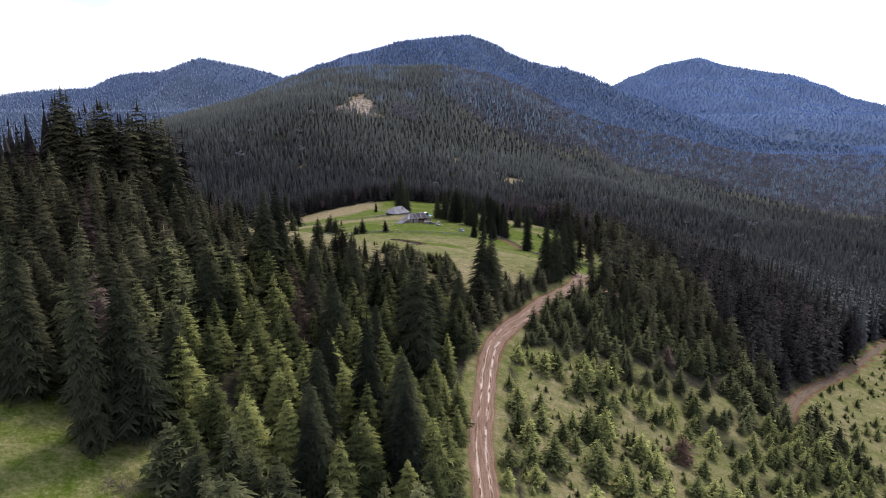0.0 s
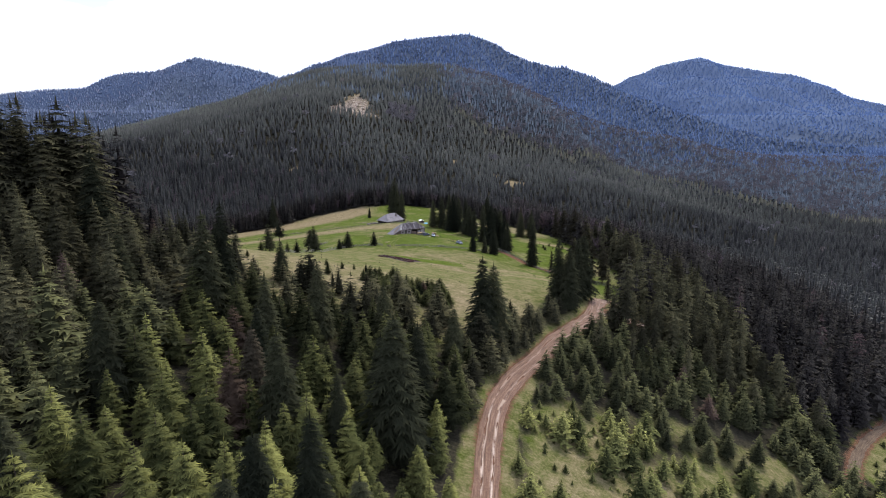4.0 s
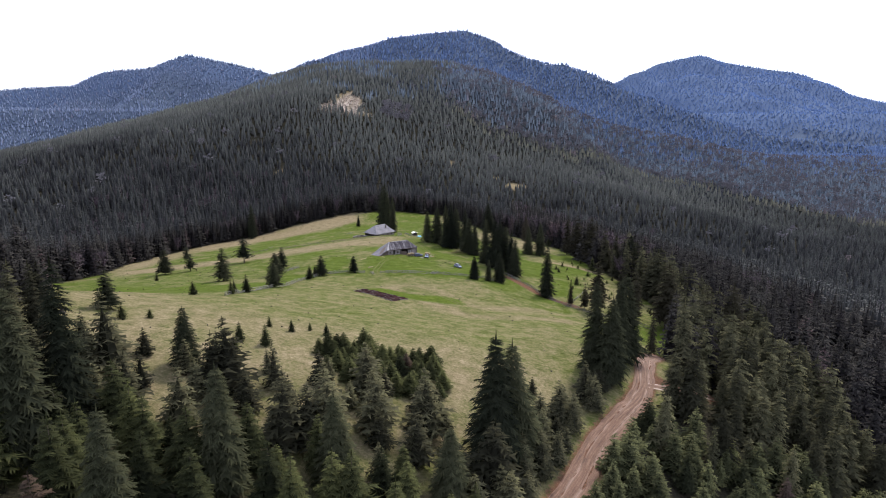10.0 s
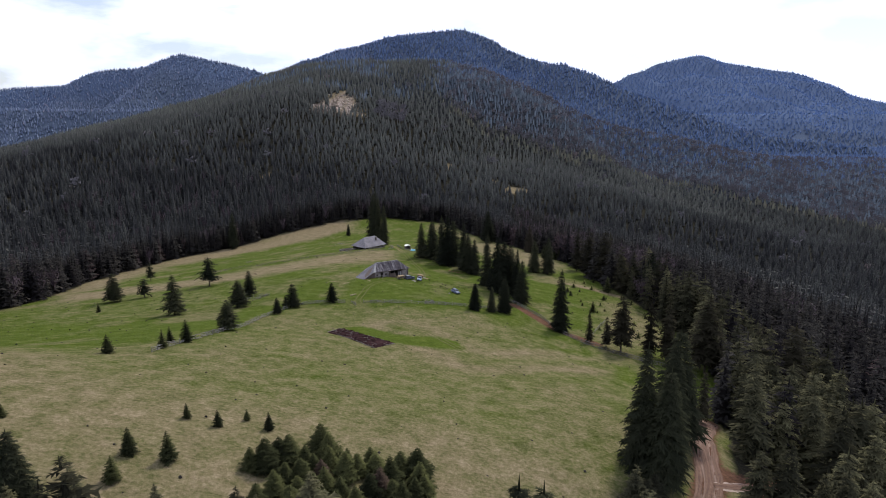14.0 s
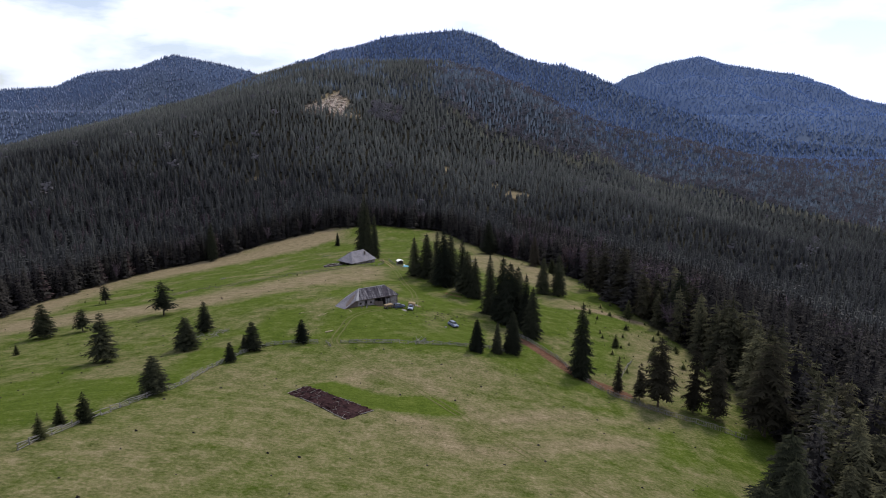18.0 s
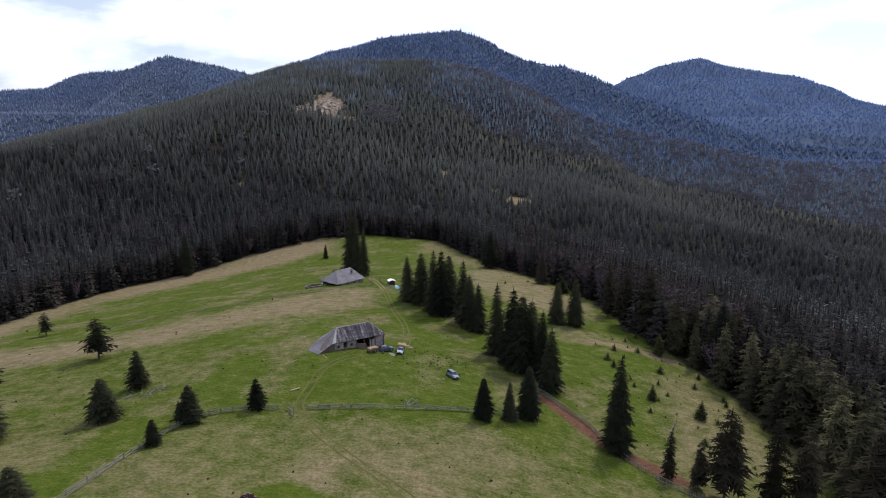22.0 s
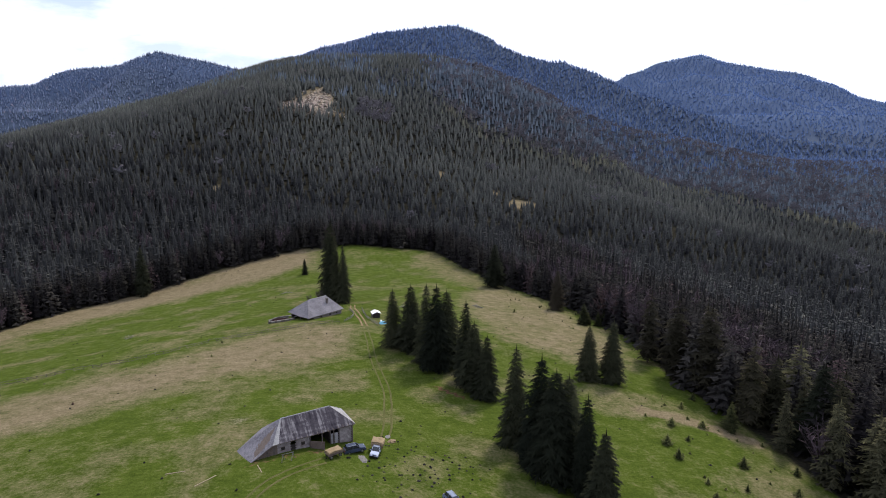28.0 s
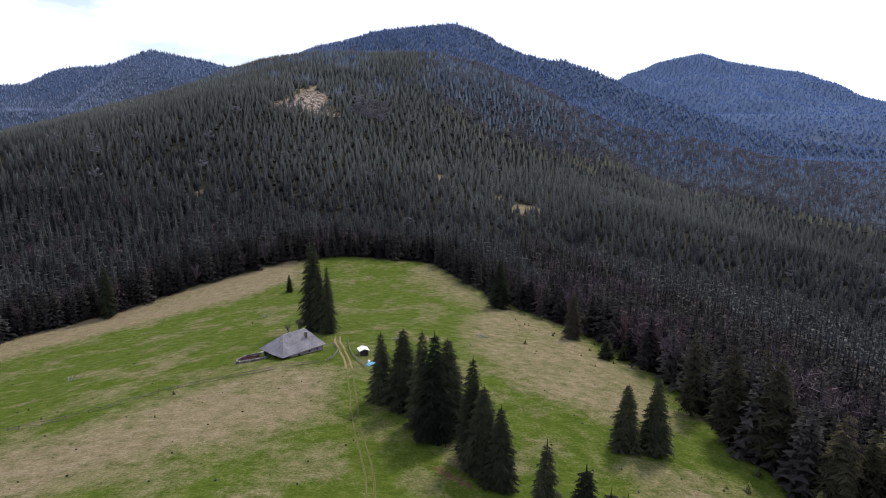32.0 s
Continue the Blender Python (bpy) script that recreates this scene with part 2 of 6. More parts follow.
def ground_material():
    n = Nodes("meadow_and_forest_floor", 1.0, 0.0, 0.02)
    big, mid, fine, tuft = n.noise(0.045, 4.0), n.noise(0.28, 5.0, 0.6), n.noise(1.6, 6.0, 0.65), n.noise(5.0, 4.0, 0.7)
    steps = n.noise(0.9, 5.0, 0.65, (0.45, 1.6, 1.0))
    grain = n.math("ADD", n.math("MULTIPLY", fine, 0.42), n.math("ADD", n.math("MULTIPLY", tuft, 0.28), n.math("MULTIPLY", steps, 0.30)))
    grain = n.math("ADD", n.math("MULTIPLY", n.math("SUBTRACT", grain, 0.5), 1.7), 0.5)
    green = n.ramp(n.math("ADD", n.math("MULTIPLY", grain, 0.6), n.math("MULTIPLY", mid, 0.4)),
                   (0.30, (0.025, 0.039, 0.006)), (0.5, (0.052, 0.073, 0.011)), (0.70, (0.095, 0.110, 0.024)))
    dry = n.ramp(n.math("ADD", n.math("MULTIPLY", grain, 0.7), n.math("MULTIPLY", mid, 0.3)),
                 (0.30, (0.072, 0.060, 0.034)), (0.5, (0.148, 0.118, 0.070)), (0.72, (0.230, 0.187, 0.122)))
    wear = n.math("ADD", n.attribute("dry"), n.math("MULTIPLY", n.math("SUBTRACT", n.math("ADD", n.math("MULTIPLY", mid, 0.65), n.math("MULTIPLY", big, 0.35)), 0.5), 1.2))
    wear = n.math("ADD", wear, n.math("MULTIPLY", n.math("SUBTRACT", fine, 0.5), 0.7))
    grass = n.mix(n.ramp(wear, (0.25, (0, 0, 0)), (0.85, (1, 1, 1))), green, dry)
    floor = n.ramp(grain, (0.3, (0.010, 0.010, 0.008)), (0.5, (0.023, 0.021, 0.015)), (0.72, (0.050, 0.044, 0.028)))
    # Blue haze tinted into the distant floor, in two steps.
    floor = n.mix(n.math("MINIMUM", n.attribute("floor_haze"), 1.0), floor, n.ramp(grain, (0.3, (0.042, 0.058, 0.092)), (0.7, (0.078, 0.098, 0.135))))
    floor = n.mix(n.math("MAXIMUM", n.math("SUBTRACT", n.attribute("floor_haze"), 1.0), 0.0), floor, (0.068, 0.096, 0.160))
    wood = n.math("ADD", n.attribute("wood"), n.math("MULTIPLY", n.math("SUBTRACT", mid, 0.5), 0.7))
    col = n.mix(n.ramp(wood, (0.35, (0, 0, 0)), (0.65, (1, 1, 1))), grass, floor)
    mud = n.ramp(grain, (0.3, (0.050, 0.026, 0.017)), (0.7, (0.140, 0.076, 0.049)))
    bare = n.math("ADD", n.attribute("mud"), n.math("MULTIPLY", n.math("SUBTRACT", fine, 0.5), 0.8))
    col = n.mix(n.ramp(bare, (0.4, (0, 0, 0)), (0.6, (1, 1, 1))), col, mud)
    felled = n.ramp(grain, (0.38, (0.05, 0.036, 0.034)), (0.50, (0.17, 0.122, 0.11)), (0.60, (0.62, 0.55, 0.47)))
    col = n.mix(n.attribute("felled"), col, felled)
    n.colour(col)
    n.bump(grain, 0.9, 0.25)
    return n.mat


def road_material(name, dark, mid, light, wet, rut=0.0):
    """Churned clay: streaks along the way, paler wet ruts in stretches."""
    n = Nodes(name, 0.6, 0.0, 0.4 if rut else 0.05)
    along, across = n.attribute("along"), n.attribute("across")
    vec = n.tree.nodes.new("ShaderNodeCombineXYZ")
    n.link(n.math("MULTIPLY", across, 3.2), vec.inputs["X"])
    n.link(n.math("MULTIPLY", along, 0.16), vec.inputs["Y"])
    streak = n.node("ShaderNodeTexNoise", Scale=1.0, Detail=6.0, Roughness=0.62)
    n.link(vec.outputs["Vector"], streak.inputs["Vector"])
    clod = n.noise(2.2, 6.0, 0.7)
    s = n.math("ADD", n.math("MULTIPLY", streak.outputs["Fac"], 0.65), n.math("MULTIPLY", clod, 0.35))
    col = n.ramp(s, (0.34, dark), (0.52, mid), (0.70, light))
    if rut:
        off = n.math("ABSOLUTE", n.math("SUBTRACT", n.math("ABSOLUTE", n.math("ADD", across, n.math("MULTIPLY", n.math("SUBTRACT", clod, 0.5), 0.5))), 0.95))
        in_rut = n.math("SUBTRACT", 1.0, n.math("MULTIPLY", off, 2.6))
        stretch = n.ramp(n.math("ADD", n.noise(0.11, 4.0), n.math("MULTIPLY", n.math("SUBTRACT", streak.outputs["Fac"], 0.5), 0.9)), (0.41, (0, 0, 0)), (0.57, (1, 1, 1)))
        first = n.ramp(n.math("MULTIPLY", along, 0.0025), (0.44, (1, 1, 1)), (0.54, (0.22, 0.22, 0.22)))
        pale = n.math("MULTIPLY", n.math("MULTIPLY", n.math("MAXIMUM", in_rut, 0.0), stretch), first)
        col = n.mix(n.math("MULTIPLY", pale, rut), col, (0.40, 0.31, 0.255))
        shine = n.mix(pale, (0.85, 0.85, 0.85), (wet, wet, wet))
    else:
        shine = n.ramp(n.noise(0.35, 4.0), (0.45, (0.85, 0.85, 0.85)), (0.62, (wet, wet, wet)))
    n.colour(col)
    n.link(shine, n.bsdf.inputs["Roughness"])
    n.bump(s, 1.0, 0.25)
    return n.mat


MAT_GROUND = ground_material()
MAT_ROAD = road_material("churned_clay_road", (0.044, 0.021, 0.012), (0.112, 0.058, 0.036), (0.205, 0.128, 0.089), 0.22, 0.75)
MAT_ROAD_DRY = road_material("dry_dirt_road", (0.050, 0.034, 0.024), (0.092, 0.066, 0.047), (0.150, 0.115, 0.085), 0.8)
MAT_PUDDLE = plain("muddy_water", (0.20, 0.125, 0.075), (0.25, 0.165, 0.105), 0.8, 0.06, 0, None, 0.0, 0.5)
MAT_TRACK = road_material("worn_wheel_track", (0.046, 0.052, 0.014), (0.080, 0.078, 0.026), (0.130, 0.112, 0.052), 0.8)
MAT_TRACK_BARE = road_material("bare_wheel_track", (0.11, 0.078, 0.044), (0.18, 0.128, 0.074), (0.25, 0.185, 0.115), 0.8)


# ---- making meshes ----
def link_mesh(name, verts, faces, material, parent=None, label="", smooth=False, floats=(), normals=None):
    me = bpy.data.meshes.new(name)
    verts = np.asarray(verts, np.float32)
    faces = np.asarray(faces, np.int32)
    k = faces.shape[1]
    me.vertices.add(len(verts))
    me.vertices.foreach_set("co", verts.ravel())
    me.loops.add(faces.size)
    me.loops.foreach_set("vertex_index", faces.ravel())
    me.polygons.add(len(faces))
    me.polygons.foreach_set("loop_start", np.arange(0, faces.size, k, dtype=np.int32))
    if smooth:
        me.polygons.foreach_set("use_smooth", np.ones(len(faces), bool))
    for key, values in floats:
        at = me.attributes.new(key, "FLOAT", "POINT")
        at.data.foreach_set("value", np.asarray(values, np.float32))
    if normals is not None:
        at = me.attributes.new("custom_normal", "FLOAT_VECTOR", "POINT")
        at.data.foreach_set("vector", np.asarray(normals, np.float32).ravel())
    me.update(calc_edges=True)
    me.materials.append(material)
    ob = new(name, me)
    if parent:
        ob.parent = parent
    if label:
        tagged(ob, label)
    return ob


def part(name, bm, material, parent=None, label=""):
    me = bpy.data.meshes.new(name)
    bmesh.ops.recalc_face_normals(bm, faces=bm.faces)
    bm.to_mesh(me)
    bm.free()
    me.materials.append(material)
    ob = new(name, me)
    if parent:
        ob.parent = parent
    if label:
        tagged(ob, label)
    return ob


def thing(name, m, label, category, group=""):
    ob = new(name)
    ob.matrix_world = m
    ob.empty_display_size = 0.3
    return tagged(ob, label, category, group)


def block(size, at=(0, 0, 0), turn=(0, 0, 0), bevel=0.02, bm=None):
    """A box with eased edges, centred at that place."""
    bm = bm or bmesh.new()
    made = bmesh.ops.create_cube(bm, size=1.0, matrix=pose(*at, *turn) @ Matrix.Diagonal((*size, 1)))
    if bevel:
        edges = list({e for v in made["verts"] for e in v.link_edges})
        bmesh.ops.bevel(bm, geom=edges, offset=bevel, segments=1, affect="EDGES")
    return bm


def pole(a, b, r0, r1, sides=7, bm=None):
    """A round tapering pole from a to b."""
    bm = bm or bmesh.new()
    a, b = Vector(a), Vector(b)
    d = b - a
    m = Matrix.Translation((a + b) / 2) @ d.to_track_quat("Z", "Y").to_matrix().to_4x4()
    bmesh.ops.create_cone(bm, cap_ends=True, segments=sides, radius1=r0, radius2=r1, depth=d.length, matrix=m)
    return bm


def slab(corners, thick, bm=None):
    """A flat board with those upper corners and that thickness."""
    bm = bm or bmesh.new()
    c = [Vector(p) for p in corners]
    n = (c[1] - c[0]).cross(c[2] - c[0]).normalized()
    if n.z < 0:
        n = -n
    top = [bm.verts.new(p) for p in c]
    low = [bm.verts.new(p - n * thick) for p in c]
    bm.faces.new(top)
    bm.faces.new(low[::-1])
    for i in range(len(c)):
        j = (i + 1) % len(c)
        bm.faces.new((top[i], low[i], low[j], top[j]))
    return bm


# ---- the lie of the land: spot heights joined by a thin plate, and three mountains behind ----
SPOTS_NEAR = [
    (24, -290, 0), (26, -246, 0.5), (39, -203, 1), (61, -153, 3), (70, -143, 3), (61, -236, -13),
    (145, -157, -35), (205, -91, -42), (92, -216, -21), (110, -115, -18), (96, -60, -13), (61, -43, -9.4),
    (52, -74, -5), (35, -39, -1.5), (14, -112, 5.8), (-14, -128, 13), (-12, -180, 21), (-2, -86, 4.5),
    (-6, -58, 1.4), (25, -13, -3.2), (0, 0, 0), (26, 33, -8), (71, 61, -13.6), (120, 60, -22),
]
SPOTS_FAR = [
    (-42, 60, -8), (-22, 123, -13.5), (-48, 150, -19), (-119, 138, -27), (-25, 365, -32), (-152, 246, -38),
    (55, 237, -32), (-70, -48, 0), (-83, 14, -6.7), (-35, -94, 9.5), (-55, -300, 20), (-95, -240, 42), (-90, -185, 38), (-60, -205, 29),
    (-90, -120, 14), (-200, -150, 20), (250, -300, -60), (230, 130, -58), (377, 480, -88), (123, 572, -30),
]
SPOTS_HILL = [
    (-182, 443, -2), (-340, 460, 20), (-400, 1250, 168), (-560, 1250, 88), (-260, 1250, 192), (-407, 811, 72), (-160, 775, 91), (-107, 1250, 198), (71, 1250, 190), (-549, 750, 42),
    (261, 1002, 66), (385, 1038, -30), (535, 950, -62), (650, 900, -82), (-620, 700, 16), (-400, 150, -40), (130, 760, 0),
    (184, 720, -15), (255, 670, -32), (335, 610, -54), (400, 560, -68), (465, 520, -82), (300, 810, -48), (420, 740, -98),
    (520, 680, -116), (425, 1250, 48), (550, 1250, 18), (675, 1250, -6), (800, 1250, -30), (-700, 1200, 60), (700, 300, -110),
]
SPOTS_AROUND = [(950, 1150, -60), (-600, -200, 0), (500, -300, -110), (0, -600, 10)]
S = np.array(SPOTS_NEAR + SPOTS_FAR + SPOTS_HILL + SPOTS_AROUND, float)
S[:, :2] /= 100.0


def plate_kernel(d2):
    return 0.5 * d2 * np.log(d2 + 1e-9)


def plate_weights():
    n = len(S)
    d2 = ((S[:, None, :2] - S[None, :, :2]) ** 2).sum(2)
    k = plate_kernel(d2) + 0.02 * np.eye(n)
    p = np.c_[np.ones(n), S[:, :2]]
    a = np.block([[k, p], [p.T, np.zeros((3, 3))]])
    return np.linalg.solve(a, np.r_[S[:, 2], 0, 0, 0])


PLATE = plate_weights()


def wave_noise(x, y, size, seed):
    """Smooth value noise in about -1..1, with lumps of that size."""
    u, v = x / size, y / size
    i, j = np.floor(u), np.floor(v)
    f, g = u - i, v - j
    f, g = f * f * (3 - 2 * f), g * g * (3 - 2 * g)

    def corner(a, b):
        h = np.sin(a * 127.1 + b * 311.7 + seed * 74.7) * 43758.5453
        return 2 * (h - np.floor(h)) - 1
    return (corner(i, j) * (1 - f) + corner(i + 1, j) * f) * (1 - g) + (corner(i, j + 1) * (1 - f) + corner(i + 1, j + 1) * f) * g


def mountain(x, y, ridge, front, back, rough, seed):
    """A ridge through the points (x, y, z), with flanks that fall off to both sides and gullies in them."""
    r = np.array(ridge, float)
    top = np.interp(x, r[:, 0], r[:, 2])
    line = np.interp(x, r[:, 0], r[:, 1])
    d = np.where(y < line, (line - y) * front, (y - line) * back)
    grow = np.clip(d / 80.0, 0, 1)
    gully = np.abs(wave_noise(x + 0.25 * y, y * 0.35, 260, seed)) * 1.1 + 0.4 * wave_noise(x, y, 110, seed + 3)
    return top - d - grow * rough * gully


RIDGE_PEAK = [
    (-836, 1900, 111), (-635, 2100, 230), (-509, 2150, 288), (-380, 2200, 332), (-199, 2237, 384), (-14, 2237, 403), (100, 2237, 412), (216, 2237, 374), (352, 2200, 303), (481, 2150, 276), (584, 2100, 236), (650, 2050, 198), (851, 1900, 106), (1016, 1800, 42), (1161, 1700, 14), (1412, 1600, -26), (1916, 1500, -82),
]
RIDGE_LEFT = [
    (-3114, 2500, 132), (-2050, 2500, 188), (-1783, 2500, 220), (-1613, 2500, 228), (-1495, 2535, 288), (-1284, 2535, 300), (-1122, 2535, 358), (-955, 2535, 325), (-714, 2500, 260), (-226, 2500, 106),
]
RIDGE_RIGHT = [
    (383, 3400, 27), (1028, 3500, 291), (1228, 3550, 379), (1399, 3600, 434), (1585, 3614, 462), (1740, 3614, 418), (1948, 3599, 392), (2163, 3600, 362), (2317, 3550, 294), (2469, 3500, 224), (2712, 3500, 166), (3540, 3499, 26), (5299, 3499, -76),
]


def land(x, y):
    """The height of the bare ground."""
    x, y = np.asarray(x, float), np.asarray(y, float)
    u, v = np.clip(x, -900, 1000) / 100.0, np.clip(y, -700, 1400) / 100.0
    z = PLATE[-3] + PLATE[-2] * u + PLATE[-1] * v
    for (a, b, _), w in zip(S, PLATE):
        z = z + w * plate_kernel((u - a) ** 2 + (v - b) ** 2)
    far = np.clip((np.hypot(x, np.minimum(y - 150, 0) * 1.0) - 250) / 300, 0, 1) + np.clip((y - 250) / 200, 0, 1)
    z = z + np.clip(far, 0, 1) * (5 * wave_noise(x, y, 140, 5) + 3 * wave_noise(x, y, 60, 6))
    z = z + 0.35 * wave_noise(x, y, 17, 7) + 0.12 * wave_noise(x, y, 6, 8)
    out = np.clip((y - 1250) / 350, 0, 1) + np.clip((np.abs(x) - 700) / 500, 0, 1)
    out = np.clip(out, 0, 1)
    z = z * (1 - out) + np.minimum(z, -40.0) * out
    for args in ((RIDGE_PEAK, 0.40, 0.5, 45, 11), (RIDGE_LEFT, 0.42, 0.5, 55, 23), (RIDGE_RIGHT, 0.33, 0.5, 70, 37)):
        z = np.maximum(z, mountain(x, y, *args))
    return z

# ---- the plan: meadow, clearings, roads ----
MEADOW = [(76, -132), (92, -101), (102, -82), (112, -40), (112, 0), (106, 45), (98, 72), (104, 118), (96, 186), (58, 262), (22, 362), (-44, 354),
          (-80, 332), (-121, 290), (-154, 243), (-182, 205), (-192, 146), (-188, 99), (-160, 20), (-148, -40), (-124, -86), (-98, -116), (-72, -150), (-54, -178),
          (-28, -187), (-10, -183), (22, -176), (42, -166), (66, -140)]
LOWER_MEADOW = [(136, -183), (140, -215), (215, -240), (300, -100), (245, -70), (178, -138), (150, -162)]
OPEN_BANK = [(30, -300), (33, -245), (38, -215), (47, -205), (66, -222), (84, -250), (92, -300)]
SLOPE = [(28, -320), (30, -240), (45, -205), (75, -196), (130, -190), (140, -215), (215, -245), (215, -330)]
NEAR_EDGE = [(-75, -120), (-60, -200), (-30, -222), (10, -210), (45, -185), (60, -160), (40, -150), (-40, -150)]
LAWN = [(-120, -288), (-56, -293), (-46, -286), (-38, -293), (-26, -292), (-22, -302), (-16, -330), (-40, -370), (-120, -360)]
CLEARCUT = [(-192, 742), (-98, 742), (-100, 762), (-128, 815), (-152, 862), (-166, 858), (-186, 790)]
GLADES = [(-182, 443, 9), (123, 572, 12), (112, 560, 8), (-245, 579, 8), (95, 590, 7), (-230, 420, 6), (30, 640, 7), (440, 620, 14)]
ROAD = [(24, -420), (24, -330), (24, -300), (23.9, -285), (23.8, -267), (26, -246), (27.8, -228), (31.5, -213), (37, -200), (43, -190), (50, -177), (57, -167),
        (63, -158.5), (68, -149), (71.5, -138), (76, -126), (84, -112)]
LOWER_ROAD = [(262, -60), (244, -78), (202, -120), (174, -144.5), (155, -160.5), (141, -176), (130, -192)]
TRACK_MAIN = [(-16, 154), (-12.5, 140), (-9, 129), (-5.5, 116), (-2.6, 104), (-0.5, 91), (1.4, 80), (4.4, 63), (7.5, 50), (9.9, 40), (11.2, 30), (12, 18), (12, 8)]
TRACK_GATE = [(2, -5), (-5, -11), (-8, -17), (-8.8, -25), (-9.5, -33), (-9.3, -40), (-6, -46), (-2.5, -51.6), (8.7, -65.4), (16.8, -73.6), (29.4, -88.8), (37.3, -101.4), (50, -122), (63, -140)]
DRY_OR_SUNLIT = [
    ([(-72, 350), (-132, 280), (-160, 250), (-192, 205), (-165, 170), (-149, 195), (-115, 235), (-80, 268), (-62, 302)], 1.0),
    ([(-160, 32), (-107, 36), (-67, 62), (-41, 100), (-25, 112), (-8, 108), (-4, 68), (-23, 52), (-42, 42), (-66, 20), (-100, 4), (-140, -6)], 0.85),
    ([(63, 250), (81, 190), (90, 144), (97, 115), (86, 77), (66, 79), (50, 97), (37, 137), (38, 206)], 0.75),
    ([(22, 358), (53, 275), (59, 214), (32, 249), (4, 326)], 0.6),
    ([(70, -70), (106, -40), (108, 30), (86, 10), (80, -20), (68, -45)], 0.6),
    ([(-60, -125), (-47, -172), (-28, -187), (22, -178), (45, -166), (76, -128), (60, -70), (35, -44), (-30, -46), (-36, -90)], 0.5),
    ([(-198, 205), (-198, 146), (-192, 99), (-166, 36), (-146, 44), (-164, 97), (-170, 150), (-166, 185)], 0.9),
    ([(-150, -20), (-100, 0), (-62, 12), (-40, -10), (-52, -60), (-110, -70)], 0.36),
    # LAWN's value only brightens the grass there, in place of sunlight.
    (NEAR_EDGE, 0.72), (SLOPE, 0.55), (OPEN_BANK, 0.6), (LOWER_MEADOW, 0.6), (CLEARCUT, 1.4), (LAWN, 0.42),
]


def inside(x, y, poly):
    hit = np.zeros(np.shape(x), bool)
    for (ax, ay), (bx, by) in zip(poly, poly[1:] + poly[:1]):
        if ay == by:
            continue
        hit ^= ((ay > y) != (by > y)) & (x < (bx - ax) * (y - ay) / (by - ay) + ax)
    return hit


def off_line(x, y, line):
    """Distance to a line of points."""
    best = np.full(np.shape(x), 1e9)
    for (ax, ay), (bx, by) in zip(line, line[1:]):
        dx, dy = bx - ax, by - ay
        s = np.clip(((x - ax) * dx + (y - ay) * dy) / (dx * dx + dy * dy), 0, 1)
        best = np.minimum(best, np.hypot(x - ax - s * dx, y - ay - s * dy))
    return best


def soft_inside(x, y, poly, width):
    """1 well inside the shape, 0 well outside."""
    d = off_line(x, y, poly + poly[:1])
    return np.clip(0.5 + np.where(inside(x, y, poly), d, -d) / width, 0, 1)


def glade(x, y):
    open_ = np.zeros(np.shape(x), bool)
    for gx, gy, r in GLADES:
        open_ |= np.hypot(x - gx, (y - gy) * 0.6) < r * (1 + 0.3 * wave_noise(x, y, 6, 9))
    return open_


def felled_part(x, y):
    """The clear-cut with its ragged edge."""
    return soft_inside(x, y, CLEARCUT, 26) + 0.42 * wave_noise(x, y, 17, 5) + 0.28 * wave_noise(x, y, 7, 6)


# ---- ground: one sheet to the horizon, close-meshed in the middle ----
def spaced(lo, hi, step, out_lo, out_hi, grow=1.08):
    mid = list(np.arange(lo, hi + step / 2, step))
    s, a = step, mid[-1]
    while a < out_hi:
        s = min(s * grow, 46.0)
        a += s
        mid.append(a)
    s, a, head = step, mid[0], []
    while a > out_lo:
        s = min(s * grow, 46.0)
        a -= s
        head.append(a)
    return np.array(head[::-1] + mid)


GX = spaced(-100, 112, 2.0, -4200, 5200)
GY = spaced(-300, 160, 2.0, -900, 4300)
MX, MY = np.meshgrid(GX, GY)
MZ = land(MX, MY)


def ground_z(x, y):
    """The height of the ground sheet."""
    x, y = np.asarray(x, float), np.asarray(y, float)
    i = np.clip(np.searchsorted(GX, x) - 1, 0, len(GX) - 2)
    j = np.clip(np.searchsorted(GY, y) - 1, 0, len(GY) - 2)
    f, g = (x - GX[i]) / (GX[i + 1] - GX[i]), (y - GY[j]) / (GY[j + 1] - GY[j])
    return (MZ[j, i] * (1 - f) + MZ[j, i + 1] * f) * (1 - g) + (MZ[j + 1, i] * (1 - f) + MZ[j + 1, i + 1] * f) * g


def gz(x, y):
    return float(ground_z(x, y))


